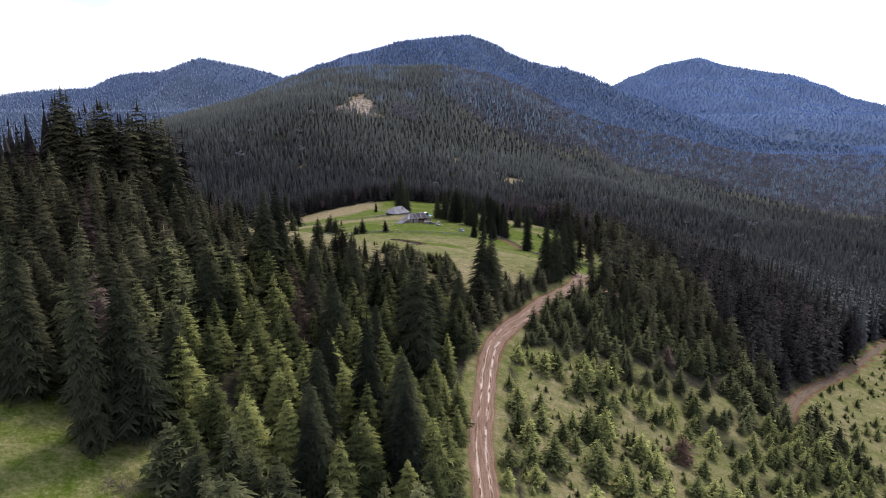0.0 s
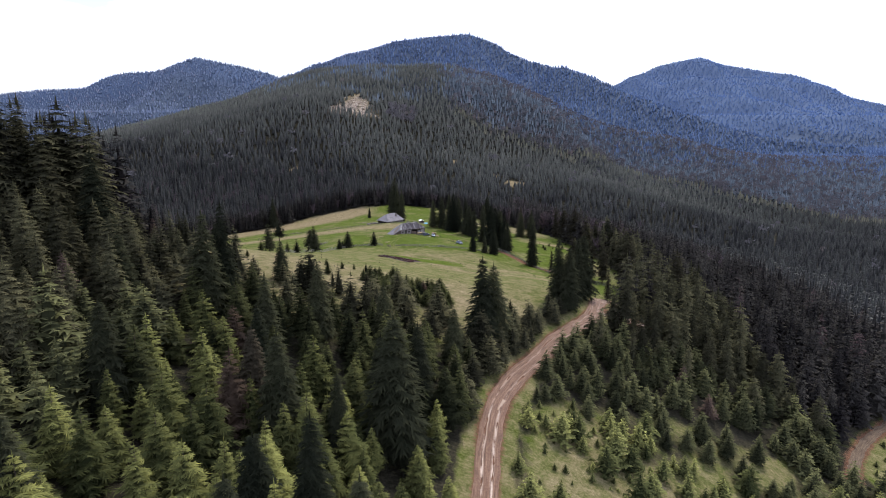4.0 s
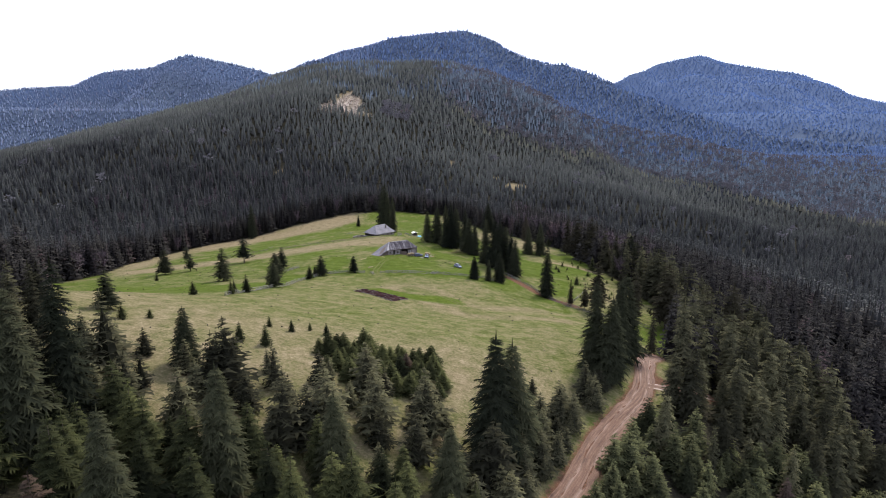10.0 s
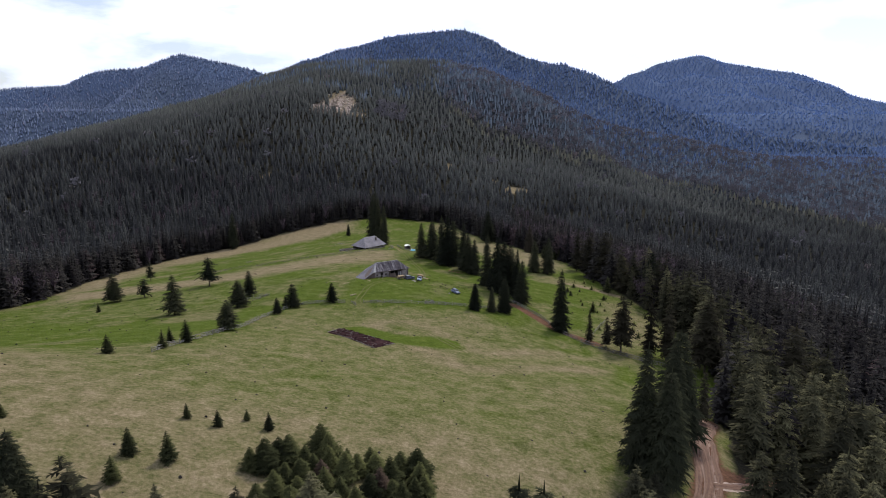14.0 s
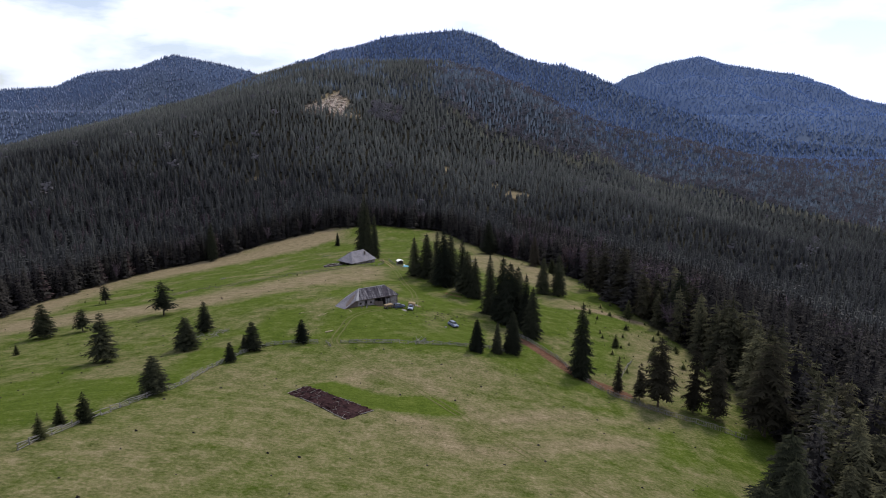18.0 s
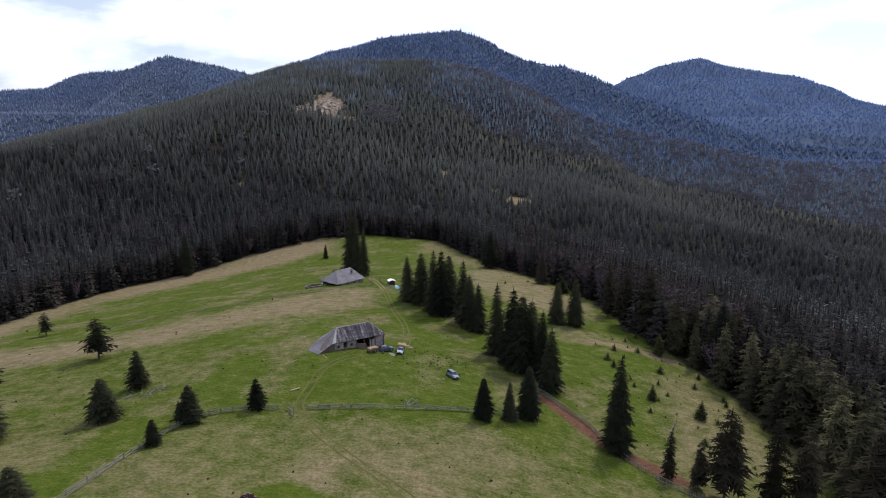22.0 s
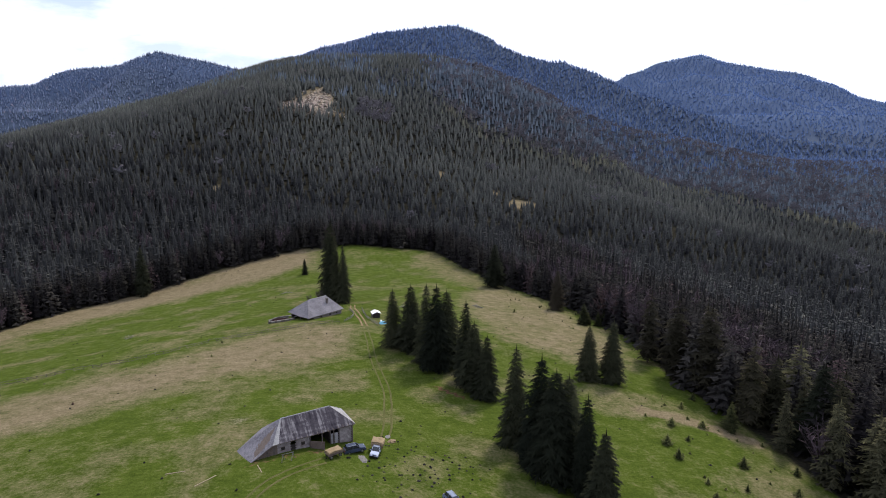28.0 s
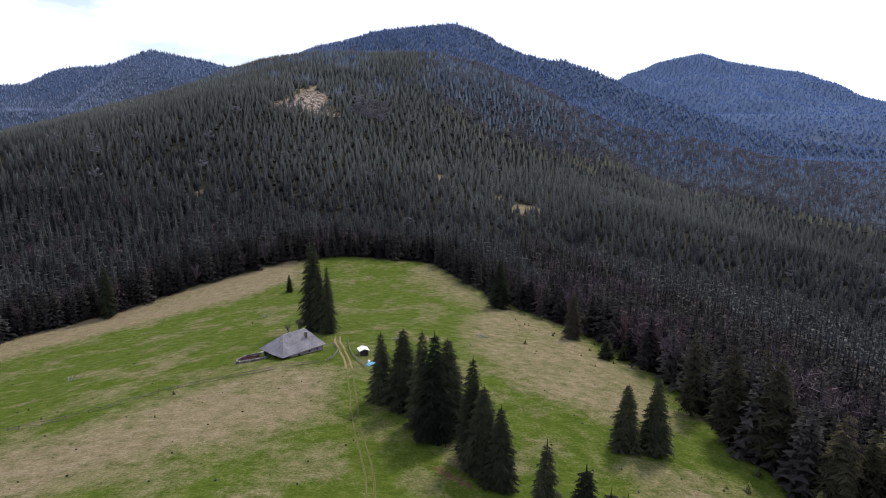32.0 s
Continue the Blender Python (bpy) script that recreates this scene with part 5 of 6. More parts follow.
def build_barn():
    m = pose(0, 0, 0, 0, 0, 29.8)
    barn = thing("barn", m, "long weathered wooden barn with grey shingle roof and open bay", "barn")
    lo, ev, rg = -1.6, 2.6, 5.9
    A, B = (-8.7, 0.35, ev), (7.9, 0.5, ev)
    C, D = (7.9, 8.2, ev), (-8.7, 8.2, ev)
    RL, RR = (-6.0, 4.2, rg - 0.15), (3.9, 4.2, rg)
    L0, L1 = (-13.3, 0.2, 0.15), (-14.1, 6.4, 0.1)
    roof_side("roof_front", A, B, RR, RL, 12, MAT_BARN_ROOF, barn, "dark shingles with pale streaks", seed=1)
    roof_side("roof_back", C, D, RL, RR, 12, MAT_BARN_ROOF, barn, seed=2)
    roof_side("roof_hip", B, C, RR, RR, 12, MAT_SHINGLE_LIGHT, barn, "paler grey shingles on the hip end", seed=3)
    roof_side("roof_hip", (-8.75, 0.3, ev + 0.02), (-7.6, 0.3, ev + 0.05), (-5.9, 4.2, rg - 0.08), (-6.1, 4.2, rg - 0.08), 12, MAT_SHINGLE_LIGHT, barn, "pale shingle strip along the hip", seed=4)
    roof_side("roof_lean_to", L1, L0, A, RL, 12, MAT_SHINGLE_MID, barn, "low lean-to roof reaching almost to the grass", seed=5)
    roof_side("roof_lean_to", D, L1, RL, RL, 12, MAT_SHINGLE_MID, barn, seed=6)
    part("ridge_board", pole(RL, RR, 0.10, 0.10, 6), MAT_SHINGLE_LIGHT, barn)
    log_wall(barn, (-8.0, 1.0), (-5.3, 1.0), lo, ev, "pale grey log wall", material=MAT_LOG_PALE)
    log_wall(barn, (-4.1, 1.0), (-1.5, 1.0), lo, ev, "pale grey log wall", material=MAT_LOG_PALE)
    log_wall(barn, (4.6, 1.1), (7.2, 1.1), lo, ev, material=MAT_LOG_PALE)
    log_wall(barn, (7.2, 1.1), (7.2, 7.5), lo, ev)
    log_wall(barn, (7.2, 7.5), (-8.0, 7.5), lo, ev)
    log_wall(barn, (-8.0, 7.5), (-8.0, 1.0), lo, ev)
    part("partition", block((0.15, 6.3, 4.0), (2.6, 4.3, 0.5)), MAT_DARK, barn, "dark board partition inside")
    part("partition", block((0.15, 6.3, 4.0), (-1.5, 4.3, 0.5)), MAT_DARK, barn)
    part("loft_floor", block((14.6, 6.2, 0.12), (-0.4, 4.3, 2.45)), MAT_DARK, barn)
    part("earth_floor", block((14.6, 6.2, 0.3), (-0.4, 4.3, -1.0)), MAT_SOIL, barn)
    door = part("door", block((1.1, 0.08, 2.3), (-4.7, 1.05, 0.3)), MAT_DARK, barn, "dark plank door, shut")
    part("door_frame", block((0.14, 0.16, 2.5), (-5.3, 0.98, 0.4)), MAT_BOARD, door)
    part("door_frame", block((0.14, 0.16, 2.5), (-4.1, 0.98, 0.4)), MAT_BOARD, door)
    for x in (-6.7, -2.8):
        w = part("window", block((0.7, 0.1, 0.55), (x, 0.84, 1.25)), MAT_DARK, barn, "small dark window")
        part("window_frame", block((0.9, 0.08, 0.1), (x, 0.82, 1.58)), MAT_BOARD, w)
        part("window_frame", block((0.9, 0.08, 0.1), (x, 0.82, 0.93)), MAT_BOARD, w)
    for x in (-1.4, 1.0, 2.7, 3.4, 4.5, 7.3):
        part("post", pole((x, 0.75, lo), (x, 0.75, ev + 0.05), 0.13, 0.11), MAT_LOG, barn)
    for x, w in ((3.05, 0.55), (3.95, 0.75)):
        part("bay_board", block((w, 0.06, 2.3), (x, 0.9, 0.5)), MAT_SHINGLE_LIGHT, barn, "pale boards beside the bay")
    gate = part("gate", block((2.9, 0.07, 2.4), (-0.4, -0.55, 0.4), (0, 0, -38)), MAT_BOARD, barn, "big plank gate leaf, swung open")
    for k in range(9):
        part("plank", block((0.29, 0.03, 2.38), (-0.4 + (k - 4) * 0.32 * 0.788, -0.6 - (k - 4) * 0.32 * 0.616 + 0.0, 0.4), (0, 0, -38), 0.01), MAT_BOARD, gate)
    part("eave_beam", pole((-8.6, 0.75, ev - 0.12), (7.7, 0.8, ev - 0.12), 0.12, 0.12), MAT_LOG, barn)
    for k in range(16):
        x = -8.3 + k * 1.05
        part("rafter_end", pole((x, 0.2, ev - 0.08), (x, 1.2, ev + 0.55), 0.06, 0.06, 5), MAT_BOARD, barn)
    part("lean_to_wall", slab([(-12.7, 0.75, -1.4), (-8.0, 0.75, -1.4), (-8.0, 0.75, 2.4), (-12.7, 0.75, 0.35)], 0.08), MAT_BOARD, barn, "dark plank side of the lean-to")
    for k in range(11):
        x = -12.6 + k * 0.44
        part("plank", slab([(x, 0.66, -1.4), (x + 0.38, 0.66, -1.4), (x + 0.38, 0.66, 0.25 + (x + 12.7) * 0.44 + 0.1), (x, 0.66, 0.2 + (x + 12.7) * 0.44)], 0.03), MAT_BOARD if k % 3 else MAT_LOG, barn)
    part("lean_to_wall", block((0.12, 5.8, 1.4), (-13.6, 3.4, -0.7)), MAT_BOARD, barn)
    return barn


def build_hut():
    z0 = -14.3
    m = pose(-20.4, 123.6, z0, 0, 0, 46)
    hut = thing("hut", m, "low grey wooden herdsman's hut with a big shingle roof", "hut")
    ev, rg = 2.2, 7.0
    A, B, C, D = (-8.8, -0.2, ev - 0.1), (8.6, 0.2, ev), (8.0, 13.4, ev), (-9.6, 13.0, ev)
    RL, RR = (-3.4, 7.6, rg - 0.1), (5.2, 7.6, rg)
    roof_side("roof_front", A, B, RR, RL, 14, MAT_SHINGLE_MID, hut, seed=11)
    roof_side("roof_back", C, D, RL, RR, 12, MAT_SHINGLE_MID, hut, seed=12)
    roof_side("roof_hip", B, C, RR, RR, 12, MAT_SHINGLE_MID, hut, seed=13)
    roof_side("roof_hip", D, (-9.6, 4.6, ev), RL, RL, 12, MAT_SHINGLE_MID, hut, seed=14)
    roof_side("roof_hip", (-9.6, 4.6, ev), A, RL, RL, 12, MAT_SHINGLE_MID, hut, seed=15)
    part("ridge_board", pole(RL, RR, 0.1, 0.1, 6), MAT_SHINGLE_LIGHT, hut)
    log_wall(hut, (-5.6, 1.0), (7.8, 1.2), -0.5, ev, "grey log front wall", material=MAT_LOG_PALE)
    log_wall(hut, (7.8, 1.2), (7.2, 12.4), -0.5, ev)
    log_wall(hut, (7.2, 12.4), (-8.4, 12.0), -0.5, ev)
    log_wall(hut, (-5.6, 1.0), (-5.6, 12.0), -0.5, ev)
    part("porch_back", block((2.6, 0.1, 2.4), (-7.2, 6.0, 0.9)), MAT_DARK, hut, "dark inside of the open porch")
    for p in ((-8.3, 0.5), (-9.0, 4.8), (-6.4, 0.6)):
        part("post", pole((*p, -0.5), (*p, ev), 0.11, 0.1), MAT_LOG, hut)
    ch = part("chimney", block((0.75, 0.75, 2.4), (3.4, 4.4, 5.7), (0, 0, 0), 0.03), MAT_LOG, hut, "dark sooty chimney")
    part("chimney_cap", block((0.95, 0.95, 0.14), (3.4, 4.4, 6.95)), MAT_STONE, ch)
    for x in (-2.0, 2.2, 5.4):
        w = part("window", block((0.7, 0.1, 0.6), (x, 0.86, 1.2)), MAT_DARK, hut, "small dark window")
        part("window_frame", block((0.9, 0.08, 0.09), (x, 0.84, 1.55)), MAT_SHINGLE_LIGHT, w)
    part("footing", block((14.2, 0.5, 0.7), (1.1, 0.85, -0.35), (0, 0, 0.9)), MAT_STONE, hut, "pale stone footing")
    # walled yard beside the hut
    yard = thing("yard_wall", pose(0, 0, 0), "low ruined stone and timber yard wall beside the hut", "wall")
    rng = random.Random(7)
    ring = [(-33, 122), (-37, 119), (-41.5, 117.5), (-42.5, 121), (-40, 126), (-36, 127.5)]
    for (ax, ay), (bx, by) in zip(ring, ring[1:]):
        n = int(math.hypot(bx - ax, by - ay) / 0.7)
        for k in range(n):
            x, y = ax + (bx - ax) * k / n, ay + (by - ay) * k / n
            s = 0.5 + 0.35 * rng.random()
            part("stone", block((s, s * 0.9, 0.9), (x, y, gz(x, y) + 0.3 + 0.15 * rng.random()), (8 * rng.random(), 8 * rng.random(), 90 * rng.random()), 0.08), MAT_STONE if k % 3 else MAT_LOG, yard)
    part("rubble_floor", block((6, 5, 0.3), (-38.5, 122, gz(-38.5, 122) + 0.05), (0, 0, 20), 0.05), MAT_SOIL, yard, "bare brown soil inside the yard")
    for k, (x, y) in enumerate(((-34, 127), (-36.5, 130), (-31, 130.5), (-38, 127))):
        plank = tagged(part("board_stack", block((1.6, 0.7, 0.3), (x, y, gz(x, y) + 0.15), (0, 0, 30 * k), 0.03), MAT_SHINGLE_LIGHT), "pale weathered boards lying in the grass", "boards", "boards behind the hut")


def build_shelter():
    x, y = -1.2, 124.5
    z = gz(x, y)
    ob = thing("shed", pose(x, y, z, 0, 0, 20), "small shed with a bright white sheet roof", "shed")
    part("roof_side", slab([(-1.7, -1.9, 1.9), (0.1, -1.9, 2.6), (0.1, 1.9, 2.6), (-1.7, 1.9, 1.9)], 0.06), MAT_WHITE, ob, "white sheeting roof")
    part("roof_side", slab([(0.1, -1.9, 2.6), (1.8, -1.9, 1.9), (1.8, 1.9, 1.9), (0.1, 1.9, 2.6)], 0.06), MAT_WHITE, ob)
    part("wall", block((0.08, 3.2, 2.0), (-1.4, 0, 0.95)), MAT_LOG, ob)
    part("wall", block((0.08, 3.2, 2.0), (1.4, 0, 0.95)), MAT_BOARD, ob)
    part("wall", block((2.8, 0.08, 2.0), (0, -1.6, 0.95)), MAT_DARK, ob, "dark front of the shed")
    part("wall", block((2.8, 0.08, 2.0), (0, 1.6, 0.95)), MAT_BOARD, ob)
    rng = random.Random(3)
    tarp = bmesh.new()
    bmesh.ops.create_grid(tarp, x_segments=14, y_segments=10, size=0.5)
    for v in tarp.verts:
        r = max(abs(v.co.x), abs(v.co.y)) * 2
        v.co = Vector((v.co.x * 3.0, v.co.y * 2.2, (1 - r ** 3) * (0.7 + 0.25 * rng.random()) + 0.03))
    bmesh.ops.solidify(tarp, geom=tarp.faces[:], thickness=0.02)
    t = part("tarpaulin_heap", tarp, MAT_TARP)
    t.matrix_world = pose(2.9, 112.5, gz(2.9, 112.5) + 0.02, 0, 0, 30)
    tagged(t, "crumpled pale blue tarpaulin over a heap", "tarpaulin")
    w = part("white_barrel", pole((0, 0, 0), (0, 0, 0.95), 0.42, 0.4, 14), MAT_WHITE)
    w.matrix_world = pose(1.9, 114.2, gz(1.9, 114.2))
    tagged(w, "white plastic barrel in the grass", "barrel")


build_barn()
build_hut()
build_shelter()


def bare_tree(x, y, height, seed, label):
    """A small leafless tree with a forked trunk."""
    ob = thing("bare_tree", pose(x, y, gz(x, y) - 0.1), label, "tree", "bare trees by the hut")
    v, f, tip = bare_crown(seed, 40, 0.3, 0.8)
    link_mesh("crown", v * (height * 1.3, height * 1.3, height), f, MAT_TWIGS, ob, floats=(("tone", tip + 0.4), ("tip", tip)))
    bm = pole((0, 0, -0.1), (0.1, 0, height * 0.35), 0.14, 0.10)
    pole((0.1, 0, height * 0.34), (-0.5, 0.2, height * 0.7), 0.09, 0.03, 6, bm)
    pole((0.1, 0, height * 0.34), (0.6, -0.2, height * 0.68), 0.08, 0.03, 6, bm)
    part("trunk", bm, MAT_BARK, ob)


bare_tree(-31, 162, 6.5, 301, "small leafless grey tree behind the hut")
bare_tree(-35, 160, 5.0, 302, "low leafless grey tree behind the hut")


# ---- vehicles ----
def wheel(parent, x, y, r):
    w = part("wheel", pole((x, y - 0.09, r), (x, y + 0.09, r), r * 0.98, r * 0.98, 18), MAT_TYRE, parent)
    bm = bmesh.new()
    rings = []
    for k in range(18):
        a = 6.2832 * k / 18
        rings.append([bm.verts.new((x + math.cos(a) * rr, y + dy, r + math.sin(a) * rr)) for rr, dy in ((r * 0.72, -0.11), (r, -0.08), (r, 0.08), (r * 0.72, 0.11))])
    for k in range(18):
        p, q = rings[k], rings[(k + 1) % 18]
        for i in range(3):
            bm.faces.new((p[i], p[i + 1], q[i + 1], q[i]))
    part("tyre", bm, MAT_TYRE, w)
    part("rim", pole((x, y - 0.115, r), (x, y + 0.115, r), r * 0.6, r * 0.6, 14), MAT_RIM, w)


def shell(profile, half, tuck, bm=None):
    """A closed body from a side profile (x, z), drawn in at the top by tuck."""
    bm = bm or bmesh.new()
    zs = [p[1] for p in profile]
    lo, hi = min(zs), max(zs)
    rows = []
    for s in (-1, 1):
        rows.append([bm.verts.new((x, s * (half - tuck * ((z - lo) / (hi - lo)) ** 1.5), z)) for x, z in profile])
    n = len(profile)
    bm.faces.new(rows[0])
    bm.faces.new(rows[1][::-1])
    for i in range(n):
        j = (i + 1) % n
        bm.faces.new((rows[0][i], rows[1][i], rows[1][j], rows[0][j]))
    bmesh.ops.bevel(bm, geom=bm.edges[:], offset=0.045, segments=2, affect="EDGES")
    return bm


def car(m, paint, label, bed=False):
    """A car that faces +x, standing on z = 0."""
    ob = thing("car", m, label, "car")
    part("body", shell([(-2.1, 0.35), (2.05, 0.32), (2.15, 0.62), (2.0, 0.88), (0.95, 1.02), (-2.05, 1.05), (-2.18, 0.7)], 0.88, 0.10), paint, ob)
    if bed:
        part("cabin", shell([(-0.55, 1.0), (0.95, 1.0), (0.35, 1.62), (-0.5, 1.64)], 0.78, 0.14), MAT_GLASS, ob, "dark cab windows")
        part("roof", block((0.85, 1.25, 0.07), (-0.1, 0, 1.65), (0, 0, 0), 0.03), paint, ob)
        part("bed_side", block((1.6, 0.06, 0.4), (-1.35, 0.84, 1.2)), paint, ob)
        part("bed_side", block((1.6, 0.06, 0.4), (-1.35, -0.84, 1.2)), paint, ob)
    else:
        part("cabin", shell([(-1.85, 1.0), (1.0, 1.0), (0.3, 1.55), (-1.65, 1.6)], 0.80, 0.15), MAT_GLASS, ob, "dark windows")
        part("roof", block((1.85, 1.26, 0.07), (-0.68, 0, 1.60), (0, 1.5, 0), 0.03), paint, ob)
        part("roof_rail", pole((-1.4, 0.55, 1.68), (0.2, 0.55, 1.66), 0.025, 0.025), MAT_RIM, ob)
        part("roof_rail", pole((-1.4, -0.55, 1.68), (0.2, -0.55, 1.66), 0.025, 0.025), MAT_RIM, ob)
    for s in (-1, 1):
        part("pillar", pole((0.98, s * 0.76, 1.03), (0.32, s * 0.63, 1.6), 0.045, 0.04, 6), paint, ob)
        part("pillar", pole((-0.5, s * 0.78, 1.03), (-0.5, s * 0.64, 1.6), 0.05, 0.045, 6), paint, ob)
        part("headlight", block((0.14, 0.36, 0.17), (2.04, s * 0.62, 0.74), (0, 0, 0), 0.03), MAT_LAMP, ob)
        part("tail_lamp", block((0.10, 0.22, 0.3), (-2.12, s * 0.7, 0.82), (0, 0, 0), 0.03), MAT_TAIL, ob)
        part("mirror", block((0.12, 0.2, 0.14), (0.75, s * 0.98, 1.08), (0, 0, 0), 0.03), paint, ob)
        for x in (-1.3, 1.32):
            wheel(ob, x, s * 0.80, 0.34)
    part("bumper", block((0.16, 1.6, 0.22), (2.12, 0, 0.44), (0, 0, 0), 0.04), MAT_TYRE, ob)
    part("bumper", block((0.16, 1.6, 0.22), (-2.16, 0, 0.46), (0, 0, 0), 0.04), MAT_TYRE, ob)
    part("grille", block((0.05, 0.7, 0.14), (2.14, 0, 0.72), (0, 0, 0), 0.01), MAT_TYRE, ob)
    return ob


def on_slope(x, y, heading):
    """A pose on the ground that follows its slope, facing that way."""
    h = radians(heading)
    f = Vector((math.cos(h), math.sin(h), 0))
    s = Vector((-f.y, f.x, 0))
    f.z = (gz(x + f.x * 1.3, y + f.y * 1.3) - gz(x - f.x * 1.3, y - f.y * 1.3)) / 2.6
    s.z = (gz(x + s.x * 0.8, y + s.y * 0.8) - gz(x - s.x * 0.8, y - s.y * 0.8)) / 1.6
    f.normalize()
    up = f.cross(s).normalized()
    s = up.cross(f)
    return Matrix(((f.x, s.x, up.x, x), (f.y, s.y, up.y, y), (f.z, s.z, up.z, gz(x, y) + 0.0), (0, 0, 0, 1)))


def hay_heap(m, size, label, seed):
    rng = random.Random(seed)
    bm = bmesh.new()
    bmesh.ops.create_cube(bm, size=1.0)
    bmesh.ops.subdivide_edges(bm, edges=bm.edges[:], cuts=5, use_grid_fill=True)
    for v in bm.verts:
        r = Vector((v.co.x, v.co.y)).length * 1.2
        v.co.z -= 0.20 * r * r * (v.co.z + 0.5)
        v.co = Vector((v.co.x * size[0], v.co.y * size[1], (v.co.z + 0.5) * size[2])) + Vector((rng.gauss(0, 0.04), rng.gauss(0, 0.04), rng.gauss(0, 0.04) if v.co.z > -0.4 else 0))
    ob = part("hay_load", bm, MAT_HAY)
    ob.matrix_world = m
    return tagged(ob, label, "hay")


car(on_slope(25.6, -13.9, -58), MAT_BLUE_CAR, "blue-grey estate car parked on the grass")
truck = on_slope(10.9, 0.2, -94)
car(truck, MAT_SILVER, "silver-blue pickup parked in front of a hay load", True)
hay_heap(truck @ pose(-1.75, 0, 1.08), (2.5, 2.4, 1.25), "big load of yellow hay on the pickup", 2)
car(pose(6.9, 0.0, gz(6.9, 0.0), 0, 0, 25), MAT_NAVY, "dark blue car parked against the barn")


def build_cart():
    m = pose(3.4, -2.9, gz(3.4, -2.9), 0, 0, 38)
    ob = thing("farm_cart", m, "old wooden farm cart in front of the barn", "cart")
    part("floor", block((3.0, 1.7, 0.1), (0, 0, 0.75)), MAT_BOARD, ob)
    for s in (-1, 1):
        part("side_board", block((3.0, 0.06, 0.45), (0, s * 0.88, 1.0), (s * -12, 0, 0)), MAT_BOARD, ob)
        for x in (-0.95, 0.95):
            wheel(ob, x, s * 0.75, 0.38)
    part("shaft", pole((1.5, 0, 0.6), (3.3, 0, 0.35), 0.06, 0.05), MAT_LOG, ob)
    hay_heap(m @ pose(0, 0, 0.8), (2.8, 1.6, 0.75), "loose yellow hay in the farm cart", 5)


build_cart()


# ---- fences ----
def fence(name, line, bay, rails, high, label, skip=(), pickets=0, wood=MAT_RAIL):
    ob = thing(name, pose(0, 0, 0), label, "fence")
    rng = random.Random(len(name) + int(line[0][0]))
    p, _ = resample(line, bay)
    post_me = rail_me = picket_me = None
    for k, (x, y) in enumerate(p):
        if k in skip:
            continue
        z = gz(x, y)
        h = high * (0.9 + 0.25 * rng.random())
        lean = Vector((rng.gauss(0, 0.05), rng.gauss(0, 0.05), 1)) * h
        if post_me is None:
            q = part("post", pole((0, 0, 0), (0, 0, 1), 0.075, 0.06, 6), wood, ob)
            post_me = q.data
        else:
            q = new("post", post_me)
            q.parent = ob
        q.matrix_basis = Matrix.Translation((x, y, z - 0.15)) @ lean.to_track_quat("Z", "Y").to_matrix().to_4x4() @ Matrix.Diagonal((1, 1, h + 0.15, 1))
        if k + 1 < len(p) and k + 1 not in skip:
            x2, y2 = p[k + 1]
            z2 = gz(x2, y2)
            for r in range(rails):
                if rng.random() < 0.12:
                    continue
                hh = high * (0.92 - r * 0.72 / max(1, rails - 1 or 1)) if rails > 1 else high * 0.8
                a = Vector((x, y, z + hh + rng.gauss(0, 0.11)))
                b = Vector((x2, y2, z2 + hh + rng.gauss(0, 0.11)))
                d = b - a
                if rail_me is None:
                    q = part("rail", pole((0, 0, -0.06), (0, 0, 1.06), 0.075, 0.06, 6), wood, ob)
                    rail_me = q.data
                else:
                    q = new("rail", rail_me)
                    q.parent = ob
                q.matrix_basis = Matrix.Translation(a) @ d.to_track_quat("Z", "Y").to_matrix().to_4x4() @ Matrix.Diagonal((1, 1, d.length, 1))
            for j in range(pickets):
                f = (j + 0.5) / pickets
                if picket_me is None:
                    q = part("picket", block((0.10, 0.03, 1.0), (0, 0, 0.5), (0, 0, 0), 0), wood, ob)
                    picket_me = q.data
                else:
                    q = new("picket", picket_me)
                    q.parent = ob
                q.matrix_basis = pose(x + (x2 - x) * f, y + (y2 - y) * f, z + (z2 - z) * f - 0.05, rng.gauss(0, 5), rng.gauss(0, 4), 20 + 90 * rng.random() * 0.1) @ Matrix.Diagonal((1, 1, high * (0.85 + 0.25 * rng.random()), 1))
    return ob


fence("fence", [(-41, -124), (-40, -105), (-36, -89.7), (-33.2, -57), (-30, -45.5), (-21, -41.5), (-11.2, -41.2)], 2.4, 4, 1.15, "grey weathered rail fence across the meadow")
fence("fence", [(-7.0, -41.0), (5.2, -40), (15, -39), (31, -37.4), (41, -35)], 2.4, 4, 1.15, "grey weathered rail fence beside the cart track")
fence("gate", [(-11.2, -41.2), (-9.9, -43.4), (-8.8, -45.2)], 1.9, 4, 1.1, "open grey pole gate at the cart track")
fence("picket_fence", [(46, -12), (50, -17.6), (54.3, -25.2), (58.2, -29.8), (61, -40), (66, -53), (78.6, -62.3), (90, -68), (97, -71)], 2.3, 2, 1.25, "leaning grey picket fence above the eroded bank", (), 5)
fence("fence", [(-110, 66), (-86.5, 72.2), (-72.7, 75.4), (-62.5, 85.2), (-53.8, 95.4), (-40, 102.3), (-27.7, 107.8), (-12, 114)], 2.6, 2, 0.95, "low dark fence along the upper meadow", wood=MAT_LOG)
fence("fence", [(-12, 114), (-9.5, 124), (-11.5, 133), (-14.5, 141)], 2.2, 3, 1.1, "grey fence between the hut and the track")
